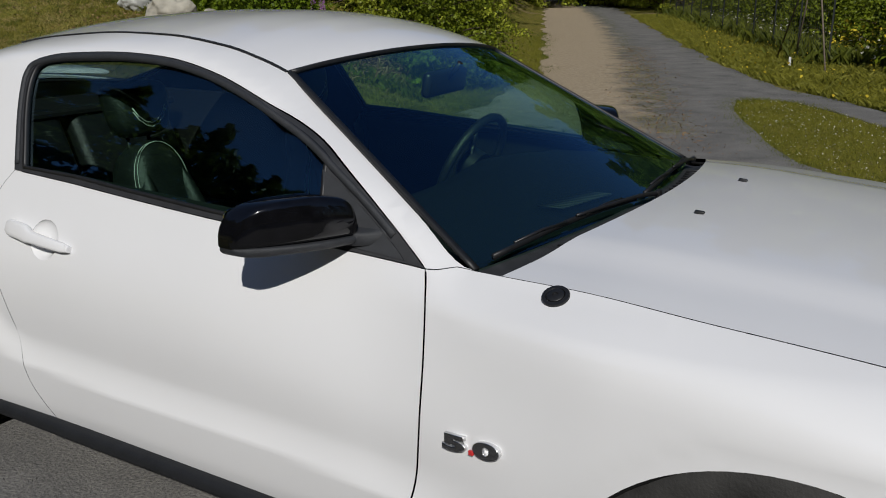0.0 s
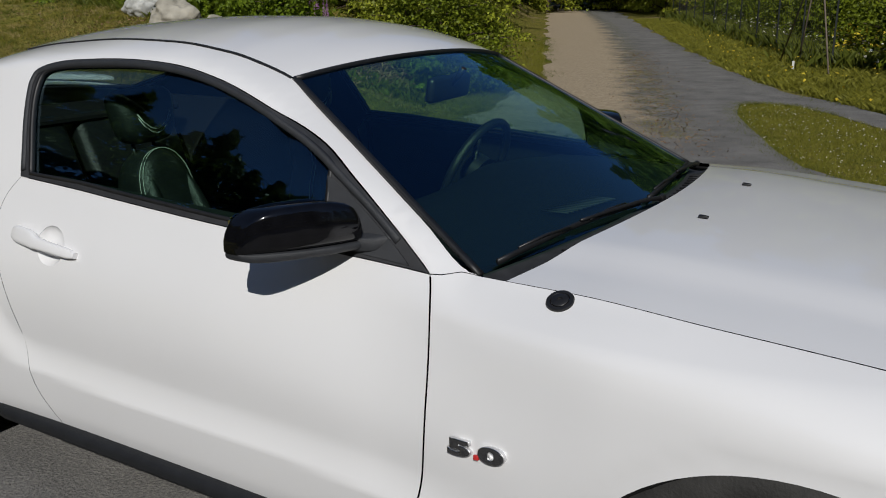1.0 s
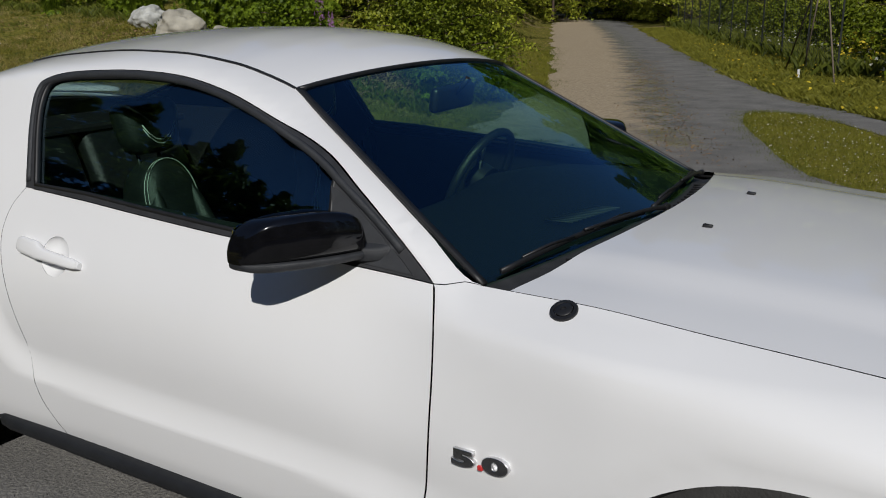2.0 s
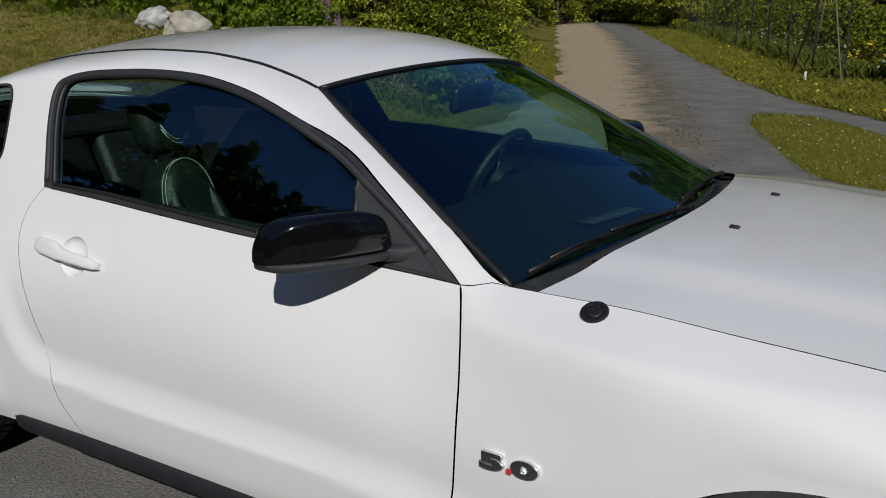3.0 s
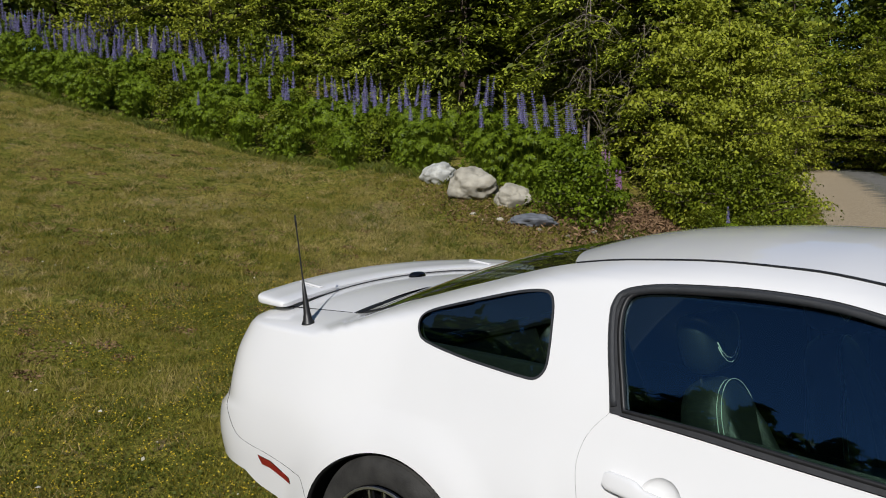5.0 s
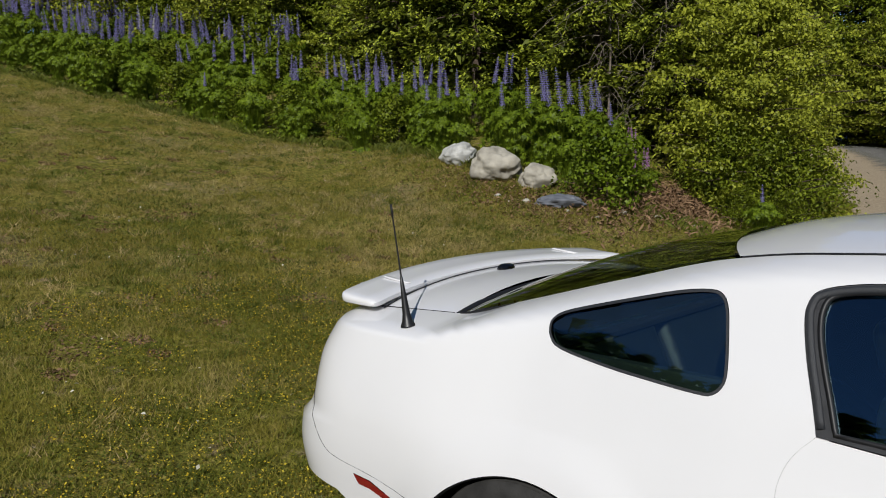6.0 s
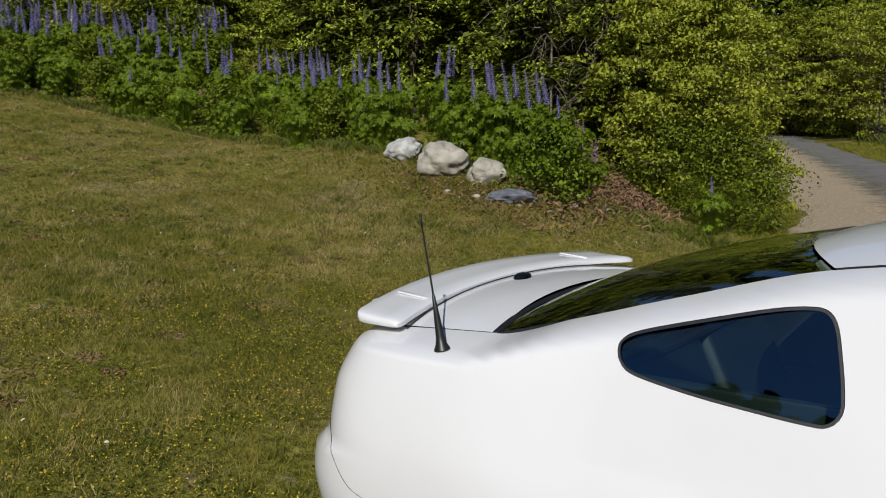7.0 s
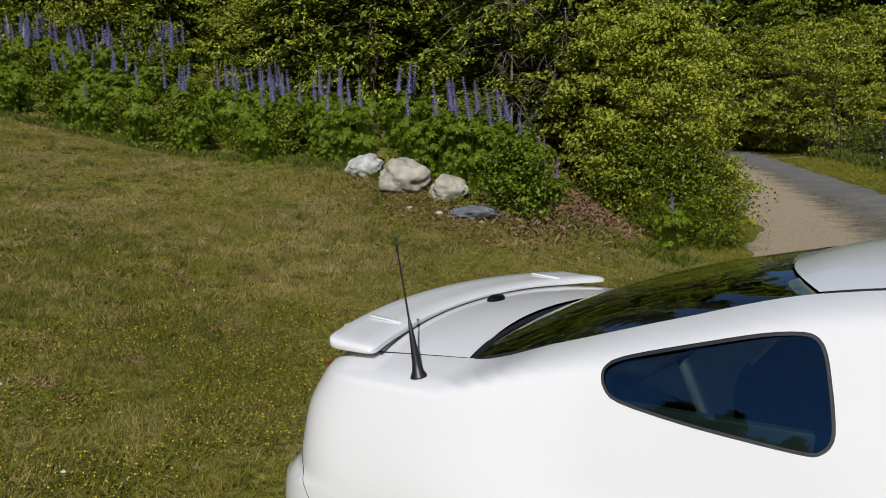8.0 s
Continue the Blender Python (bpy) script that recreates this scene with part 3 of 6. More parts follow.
def arch_points(hub, a0, a1, n=40, r=ARCH):
    """The wheel opening from angle a0 to a1, a little longer than high."""
    return [(hub + 1.08 * r * math.cos(radians(a0 + (a1 - a0) * k / n)), HUB_Z + r * .985 * math.sin(radians(a0 + (a1 - a0) * k / n))) for k in range(n + 1)]


edge_curve = [(x, keyed(EDGE_Z, x)) for x in np.linspace(2.139, -.95, 130)]
bumper_line = rounded([(-.385, .50), (-.415, .567), (-.46, .578), (-.60, .602), (-.72, .613), (-.80, .626), (-.85, .655), (-.895, .70), (-.935, .745), (-.965, .778), (-.985, .785), (-1.01, .775)], 4)


def to_s(poly):
    return [(side_s(x, z), z) for x, z in poly]


S_END = CORNER - 1.2
front_arch = arch_points(FRONT_HUB, 180 + 6, -6, 40, .373)
rear_arch = arch_points(REAR_HUB, 180 + 6, -6)

door_outline = inset(door_rear + door_front[::-1] + belt_line[::-1][1:-1], GAP)
fender_outline = inset([*door_front, (2.02, .26), (2.25, .25), *[p for p in front_arch if p[1] > .26], (3.35, .30), (3.52, .40), (3.56, .60), (3.50, .735)]
                       + [(x, keyed(EDGE_Z, x) + .0016) for x in np.linspace(3.45, 2.139, 60)] + [(2.10, .915), (2.065, .909)], GAP)
side_outline = [(2.139, .911)] + edge_curve[1:] + [(-1.0, 1.06)]
side_outline = to_s(side_outline) + [(S_END + .003, 1.035), (S_END + .003, .735)] + to_s(bumper_line[::-1])
side_outline += to_s([p for p in rear_arch if p[1] > .30 and not (p[0] < 0 and p[1] < .50)])
side_outline += [(.44, .27), (.86, .27)] + door_rear[::-1] + seal_top[1:] + [(2.065, .9085), (2.10, .914)]
bumper_outline = to_s(bumper_line)
bumper_outline = bumper_outline + [(S_END + .003, .735), (S_END + .003, .50)] + to_s([(-.95, .52), (-.77, .508), (-.62, .465), (-.40, .41)])


def both(name, outline, material, label="", holes=(), res=.03, out=0.0, flange=.014, parent=None, edge=None):
    at = lambda s, z: side(s, z, out)
    obs = []
    for mirror in (False, True):
        r = res if not mirror else res * 2
        me = panel_mesh(name, outline, at, material, holes, r, flange, edge, mirror, 1)
        obs.append(add_part(name, me, parent or car, label))
    return obs


side_hole = [inset(quarter_glass, -.004)]
both("quarter_panel", side_outline, M["paint"], holes=side_hole, res=.018, edge=.012)
DISH_X, DISH_Z = .887, .826
dish_rim = [(DISH_X + .056 * math.cos(a), DISH_Z + .052 * math.sin(a)) for a in np.linspace(0, 2 * math.pi, 36, endpoint=False)]
door_r, door_l = both("door", door_outline, M["paint"], holes=[dish_rim], res=.016, edge=.012)
both("front_fender", fender_outline, M["paint"], res=.03)
both("rear_bumper", inset(bumper_outline, .0005), M["paint"], res=.035, out=.0012)

# roof, bonnet, deck
yk = np.linspace(-1, 1, 41)
roof_outline = [(screen_head(y * .55).x - .004, y * keyed(EDGE_Y, 1.494) * .9975) for y in yk]
roof_outline += [(x, .9975 * keyed(EDGE_Y, x)) for x in np.linspace(1.46, .41, 40)]
roof_outline += [(rear_head(y * .526).x + .006, y * .526 * .9975) for y in yk[::-1]]
roof_outline += [(x, -.9975 * keyed(EDGE_Y, x)) for x in np.linspace(.41, 1.46, 40)]
add_part("roof", panel_mesh("roof", roof_outline, lambda x, y: Vector((x, y, roof_z(x, y))), M["paint"], res=.045, flange=.012), car)


def hood_rear(y):
    return 2.205 + bow(y, .745, .115)


hood_outline = [(hood_rear(y * .742), y * keyed(EDGE_Y, 2.21) * .9994) for y in yk]
hood_outline += [(x, .9994 * keyed(EDGE_Y, x)) for x in np.linspace(2.25, 3.3, 30)]
hood_outline += [(3.30 + bow(y * .66, .68, .16), y * keyed(EDGE_Y, 3.3) * .9994) for y in yk[::-1]]
hood_outline += [(x, -.9994 * keyed(EDGE_Y, x)) for x in np.linspace(3.3, 2.25, 30)]
hood = add_part("hood", panel_mesh("hood", hood_outline, lambda x, y: Vector((x, y, hood_z(x, y))), M["paint"], res=.045, flange=.012), car)
# nose, closing the front
nose = lambda u, v: Vector((3.30 + (.16 + .12 * math.sin(v * math.pi) + .1 * v) * (1 - abs(2 * u - 1) ** 2.5) + .12 * math.sin(v * math.pi * .9), (2 * u - 1) * (.66 + .16 * math.sin(v * 1.9)), .845 - .6 * v))
add_part("front_bumper", grid_mesh("front_bumper", nose, 30, 14, M["paint"]), car)
deck_outline = [(rear_base(y * .614).x - .012, y * .606) for y in yk]
deck_outline += [(x, keyed(EDGE_Y, x) * .9994) for x in np.linspace(-.53, -.86, 10)]
deck_outline += [(-.95 - bow(y * .66, .68, .15), y * .66) for y in yk[::-1]]
deck_outline += [(x, -keyed(EDGE_Y, x) * .9994) for x in np.linspace(-.86, -.53, 10)]
deck = add_part("trunk_lid", panel_mesh("trunk_lid", deck_outline, lambda x, y: Vector((x, y, deck_z(x, y))), M["paint"], res=.04, flange=.012), car)
# dark strips stand in for the shade inside the panel gaps
for mirror in (False, True):
    # rear door gap gets a shallow white strip so that it reads as sunlit
    for nm, line, mt, deep in (("door_gap_shade", door_front, M["dark"], -.016), ("door_gap_lit", door_rear, M["paint"], -.0012)):
        strip = line + [(x + (.03 if x > 1.4 else -.03), z) for x, z in line[::-1]]
        strip = [(x - (.03 if x > 1.4 else -.03) * (k < len(line)), z) for k, (x, z) in enumerate(strip)]
        add_part(nm, panel_mesh(nm, strip, lambda s, z: side(s, z, deep), mt, (), res=.05, flange=0, mirror=mirror), car)
for mirror in (1, -1):
    path = [Vector((x, mirror * -(keyed(EDGE_Y, x) - .004), keyed(EDGE_Z, x) - .013)) for x in np.linspace(3.4, 2.16, 30)]
    add_part("hood_gap_shade", sweep(path, [(-.009, -.006), (.009, -.006), (.009, .002), (-.009, .002)], M["dark"], "hood_gap_shade"), car)
    path = [Vector((x, mirror * -(keyed(EDGE_Y, x) + .001), keyed(EDGE_Z, x))) for x in np.linspace(1.488, .40, 48)]
    vs, fs = [], []
    for p in path:
        w = .0012 + .0030 * ease(.8, 1.35, p.x)
        vs += [p + Vector((0, a * w * mirror, b)) for a, b in ((-1, -.012), (1, -.012), (1, .0038), (-1, .0025))]
    for k in range(len(path) - 1):
        fs += [[k * 4 + q, k * 4 + (q + 1) % 4, k * 4 + 4 + (q + 1) % 4, k * 4 + 4 + q] for q in range(4)]
    add_part("drip_molding", mesh_of("drip_molding", vs, fs, None, M["rubber"], False), car)

# windscreens
ws = sheet(screen_head, screen_base, .546, .748, .02)
add_part("windshield", grid_mesh("windshield", lambda u, v: ws(2 * u - 1, v * .995) - Vector((0, 0, .004)), 41, 25, M["windshield"], flip=True), car, "dark tinted windshield")
for sg in (-1, 1):
    path = [ws(sg, v) + Vector((0, 0, .0)) for v in np.linspace(0, 1, 24)]
    add_part("windshield_seal", sweep(path, [(-.008, -.006), (.008, -.006), (.008, .003), (-.008, .003)], M["rubber"], "windshield_seal"), car)
path = [ws(u, 0) for u in np.linspace(-1, 1, 41)]
add_part("windshield_seal", sweep(path, [(-.006, -.008), (.006, -.008), (.006, .003), (-.006, .003)], M["rubber"], "windshield_seal"), car)
rg = sheet(rear_head, rear_base, .522, .612, .03)
add_part("rear_window", grid_mesh("rear_window", lambda u, v: rg(2 * u - 1, v) - Vector((0, 0, .003)), 41, 25, M["rear_glass"]), car, "black tinted rear window")
path = [rg(u, 1) + Vector((-.004, 0, -.002)) for u in np.linspace(-1, 1, 41)]
add_part("rear_window_seal", sweep(path, [(-.010, -.008), (.010, -.008), (.010, .004), (-.010, .004)], M["rubber"], "rear_window_seal"), car)
for sg in (-1, 1):
    path = [rg(sg, v) for v in np.linspace(0, 1, 24)]
    add_part("rear_window_seal", sweep(path, [(-.005, -.006), (.005, -.006), (.005, .0015), (-.005, .0015)], M["rubber"], "rear_window_seal"), car)

# door glass, rubber frame, mirror sail
frame_outer = inset(seal_top + belt_line[::-1][1:-1], .001)
for mirror in (False, True):
    add_part("window_frame", panel_mesh("window_frame", frame_outer, lambda s, z: side(s, z, .003), M["trim"], [glass_loop], .03, .02, .012, mirror), car, "matte black rubber window surround")
    add_part("door_window", panel_mesh("door_window", inset(glass_loop, -.012), lambda s, z: side(s, z, -.010), M["glass"], (), .06, 0, None, mirror), car, "dark tinted side window")
    add_part("quarter_window", panel_mesh("quarter_window", inset(quarter_glass, -.001), lambda s, z: side(s, z, -.002), M["glass"], (), .05, 0, .012, mirror), car, "dark tinted fixed quarter window")
    add_part("quarter_window_seal", panel_mesh("quarter_window_seal", inset(quarter_glass, -.003), lambda s, z: side(s, z, .001), M["plastic"], [inset(quarter_glass, .0035)], .03, .012, .01, mirror), car)
for mirror in (1, -1):
    # channel lip inside the frame
    lp = resample(glass_loop, .03)
    path = [side(s, z, .001) for s, z in lp]
    path = [Vector((p.x, p.y * mirror, p.z)) for p in path]
    add_part("glass_channel", sweep(path, [(-.005, -.012), (.005, -.012), (.005, .003), (-.005, .003)], M["rubber"], "glass_channel",
                                    up=Vector((0, -mirror, .3)), closed=True), car)

# rounded rubber bead over the top of the frame
for mirror in (1, -1):
    bead = inset(seal_top + belt_line[::-1][1:-1], .012)[1:len(seal_top) - 7]
    path = [side(s, z, .003) for s, z in resample(bead, .02, False)]
    path = [Vector((p.x, p.y * mirror, p.z)) for p in path]
    sec = [(.0095 * math.cos(a), .0065 * math.sin(a)) for a in np.linspace(0, 2 * math.pi, 12, endpoint=False)]
    add_part("frame_bead", sweep(path, sec, M["plastic"], "frame_bead", up=Vector((0, -mirror, .35))), car, "rounded dark rubber bead")

# sill
for mirror in (1, -1):
    path = [Vector((x, mirror * -(.885 if x > .6 else .885 - .5 * (.6 - x)), .255)) for x in np.linspace(.44, 2.33, 40)]
    sec = [(-.10, .004), (-.02, .000), (.016, .002), (.030, .014), (.032, .032), (.016, .046), (-.03, .050), (-.10, .044)]
    sec = [(a * mirror, b) for a, b in sec]
    add_part("sill_cover", sweep(path, sec, M["sill"], "sill_cover"), car, "matte black plastic side sill")
under = [(-.95, .47), (-.42, .40), (.45, .24), (2.3, .24), (3.2, .28), (3.3, .30), (3.3, .36), (-.42, .46), (-.95, .52)]
add_part("underbody", sweep([Vector((0, -.78, 0)), Vector((0, .78, 0))], under, M["dark"], "underbody"), car)
# wheel housings
for hub in (REAR_HUB, FRONT_HUB):
    for sg in (1, -1):
        prof = [(.02, .30), (.385, .30), (.418, .27), (.418, -.010)]

        def hollow(u, v):
            a = radians(-8 + (172 if hub == REAR_HUB else 196) * u)
            k = min(2.999, v * 3)
            (r0, o0), (r1, o1) = prof[int(k)], prof[int(k) + 1]
            r, o = r0 + (r1 - r0) * (k - int(k)), o0 + (o1 - o0) * (k - int(k))
            return Vector((hub + 1.06 * r * math.cos(a), -sg * (.905 - o), HUB_Z + r * .985 * math.sin(a)))
        add_part("wheel_housing", grid_mesh("wheel_housing", hollow, 40, 10, M["dark"]), car)
for mirror in (1, -1):
    for arch in (rear_arch, front_arch):
        path = []
        for x, z in arch:
            if z > (.43 if x < 0 else .29):
                p = side(side_s(x, z), z, -.004)
                path.append(Vector((p.x, p.y * mirror, p.z)))
        add_part("arch_lip", sweep(path, [(-.005, -.02), (.005, -.02), (.005, .0005), (-.005, .0005)], M["dark"], "arch_lip", up=Vector((0, -mirror, 0))), car)


# ---- wheels ----
def make_wheel(hub, sg):
    w = new("wheel")
    w.parent = car
    tagged(w, "black alloy wheel with machined silver spoke edges")
    c = Vector((hub + WHEEL_X, -sg * .930, WHEEL_Z))
    K = 1.075
    prof = [(.250, -.20), (.29, -.215), (.325, -.205), (.341, -.18), (.345, -.10), (.343, -.045), (.336, -.018), (.322, -.002), (.300, .006), (.275, .004), (.256, -.004), (.250, -.02)]
    add_part("tyre", lathe("tyre", prof, M["tyre"], 96, -sg, c, K), w, "black low-profile rubber tyre")
    # tread blocks
    vs, fs = [], []
    for k in range(64):
        a = 2 * math.pi * k / 64
        for row, (o0, o1) in enumerate(((-.042, -.012), (-.085, -.048), (-.13, -.092), (-.175, -.137))):
            b = a + (row % 2) * .05
            base = len(vs)
            for r in (.340 - (.010 if row in (0,) else 0), .3485 - (.004 if row == 0 else 0)):
                for o, dr in ((o0, 0), (o1, -.012 if row == 0 and r > .34 else 0)):
                    for da in (0, .070):
                        sk = .03 * (o - o0) / .03
                        vs.append(Vector((c.x + K * (r + dr) * math.cos(b + da + sk), c.y - sg * o, c.z + K * (r + dr) * math.sin(b + da + sk))))
            for f in ((4, 5, 7, 6), (0, 1, 5, 4), (2, 6, 7, 3), (0, 4, 6, 2), (1, 3, 7, 5)):
                fs.append([base + i for i in f])
    me = mesh_of("tread", vs, fs, None, M["tyre"], False)
    bm = bmesh.new()
    bm.from_mesh(me)
    bmesh.ops.recalc_face_normals(bm, faces=bm.faces)
    bm.to_mesh(me)
    bm.free()
    add_part("tread", me, w)
    prof = [(.256, .004), (.252, .010), (.244, .010), (.240, .002), (.236, -.012), (.226, -.05), (.222, -.19), (.235, -.20)]
    add_part("rim", lathe("rim", prof, M["gloss_black"], 72, -sg, c, K), w)
    prof = [(.2535, .0075), (.2520, .0125), (.2475, .0125), (.2455, .0085)]
    add_part("rim_edge", lathe("rim_edge", prof, M["machined"], 72, -sg, c, K), w, "bright machined rim edge")

    def spoke_pt(r, t, o, ang):
        return Vector((c.x + K * (r * math.cos(ang) - t * math.sin(ang)), c.y - sg * o, c.z + K * (r * math.sin(ang) + t * math.cos(ang))))
    for k in range(5):
        ang = radians(98 + 72 * k)
        for half in (-1, 1):
            vs, fs = [], []
            n = 9
            for i in range(n):
                q = i / (n - 1)
                r = .055 + .192 * q
                t0, t1 = half * (.009 + .006 * q), half * (.029 + .009 * q)
                o = -.030 + .034 * math.sin(q * math.pi * .55)
                d = .03 + .012 * (1 - q)
                for t, oo in ((t0, o - d), (t0, o - .003), ((t0 * .75 + t1 * .25), o), (t1 * .9 + t0 * .1, o), (t1, o - .004), (t1 * 1.05, o - d)):
                    vs.append(spoke_pt(r, t, oo, ang))
            m = 6
            for i in range(n - 1):
                for j in range(m):
                    fs.append([i * m + j, i * m + (j + 1) % m, (i + 1) * m + (j + 1) % m, (i + 1) * m + j])
            me = mesh_of("spoke", vs, fs, None, M["gloss_black"], False)
            bm = bmesh.new()
            bm.from_mesh(me)
            bmesh.ops.recalc_face_normals(bm, faces=bm.faces)
            bm.to_mesh(me)
            bm.free()
            add_part("spoke", me, w)
            # machined face strip
            vs, fs = [], []
            for i in range(n):
                q = i / (n - 1)
                r = .085 + .160 * q
                q2 = (r - .055) / .192
                o = -.030 + .034 * math.sin(q2 * math.pi * .55) + .0012
                tc = half * (.026 + .008 * q2)
                for t in (tc - .0036, tc + .0036):
                    vs.append(spoke_pt(r, t, o, ang))
                for t in (tc + .003, tc - .003):
                    vs.append(spoke_pt(r, t, o - .003, ang))
            for i in range(n - 1):
                for j in range(4):
                    fs.append([i * 4 + j, i * 4 + (j + 1) % 4, (i + 1) * 4 + (j + 1) % 4, (i + 1) * 4 + j])
            me = mesh_of("spoke_face", vs, fs, None, M["machined"], False)
            bm = bmesh.new()
            bm.from_mesh(me)
            bmesh.ops.recalc_face_normals(bm, faces=bm.faces)
            bm.to_mesh(me)
            bm.free()
            add_part("spoke_face", me, w, "bright machined spoke edge")
        a2 = ang + radians(36)
        p = spoke_pt(.057, 0, -.018, a2)
        add_part("lug_nut", lathe("lug_nut", [(0, .018), (.007, .016), (.0105, .008), (.011, -.02)], M["chrome"], 10, -sg, p), w)
    add_part("hub", lathe("hub", [(0, -.012), (.03, -.012), (.034, -.018), (.075, -.026), (.08, -.06)], M["gloss_black"], 32, -sg, c), w)
    add_part("center_cap", lathe("center_cap", [(.020, -.011), (.026, -.008), (.029, -.011)], M["chrome"], 32, -sg, c), w)
    add_part("brake_disc", lathe("brake_disc", [(.05, -.10), (.165, -.10), (.168, -.12), (.05, -.12)], M["disc"], 48, -sg, c), w)
    add_part("brake_caliper", block("brake_caliper", (.055, .05, .15), M["cast"], .012, 2, Matrix.Translation(c + Vector((.135, sg * .085, .075))) @ pose(0, 0, 0, 0, 28, 0)), w)
    return w


for hub in (REAR_HUB, FRONT_HUB):
    for sg in (1, -1):
        make_wheel(hub, sg)

# ---- fittings ----
# door handle: round dish and bar
def side_normal(s, z):
    e = .004
    return (side(s + e, z) - side(s - e, z)).cross(side(s, z + e) - side(s, z - e)).normalized()


def side_frame(x, z, roll=0):
    """A pose on the side surface: local x along the car, y up the panel, z outwards."""
    n = side_normal(x, z)
    ax = (side(x + .004, z) - side(x - .004, z)).normalized()
    m = Matrix((ax, n.cross(ax), n)).transposed().to_4x4()
    return Matrix.Translation(side(x, z)) @ m @ pose(0, 0, 0, 0, 0, roll)


def loft(name, rings, material, caps=True):
    """A closed skin over rings of equally many points."""
    m = len(rings[0])
    vs = [p for r in rings for p in r]
    fs = [[i * m + j, i * m + (j + 1) % m, (i + 1) * m + (j + 1) % m, (i + 1) * m + j] for i in range(len(rings) - 1) for j in range(m)]
    if caps:
        fs += [list(range(m))[::-1], [(len(rings) - 1) * m + j for j in range(m)]]
    me = mesh_of(name, vs, fs, None, material)
    bm = bmesh.new()
    bm.from_mesh(me)
    bmesh.ops.recalc_face_normals(bm, faces=bm.faces)
    bm.to_mesh(me)
    bm.free()
    me.set_sharp_from_angle(angle=radians(50))
    return me


def oval(n, a, b, p=2.5):
    res = []
    for k in range(n):
        t = 2 * math.pi * k / n
        c, s = math.cos(t), math.sin(t)
        res.append((a * math.copysign(abs(c) ** (2 / p), c), b * math.copysign(abs(s) ** (2 / p), s)))
    return res


def door_handle(mirror):
    f = side_frame(.868, .829, -5)
    hd = new("door_handle")
    hd.parent = car
    tagged(hd, "white body-coloured pull handle over a round dish")
    dish = []
    for k, o in ((1.03, .0), (1.0, -.0005), (.96, -.004), (.85, -.011), (.6, -.019), (.3, -.022), (.02, -.023)):
        dish.append([side(DISH_X + .056 * k * math.cos(a), DISH_Z + .052 * k * math.sin(a), o) for a in np.linspace(0, 2 * math.pi, 36, endpoint=False)])
    rings = []
    for q in np.linspace(0, 1, 22):
        x = -.132 + .264 * q
        hgt = keyed([(0, .016), (.05, .0225), (.33, .0235), (.43, .0175), (.6, .0155), (.9, .0135), (1, .008)], q)
        cy = keyed([(0, .004), (.3, .003), (.42, -.003), (1, -.004)], q)
        lift = .006 + .009 * math.sin(q * math.pi) ** .7
        rings.append([f @ Vector((x, cy + b, lift + a)) for a, b in oval(18, .0085 + .002 * math.sin(q * math.pi), hgt, 3.4)])
    foot = [[f @ Vector((x0 + a, b, o)) for a, b in oval(12, .02, .014, 3)] for x0, o in ((-.10, -.004), (-.10, .016))]
    foot2 = [[f @ Vector((x0 + a, -.004 + b, o)) for a, b in oval(12, .016, .010, 3)] for x0, o in ((.112, -.004), (.112, .016))]
    for nm, rg_, mt in (("dish", dish, M["paint"]), ("grip", rings, M["paint"]), ("foot", foot, M["paint"]), ("foot", foot2, M["paint"])):
        rr = [[Vector((v.x, v.y * mirror, v.z)) for v in r] for r in rg_]
        add_part(nm, loft(nm, rr, mt, nm != "dish"), hd)


for mirror in (1, -1):
    door_handle(mirror)


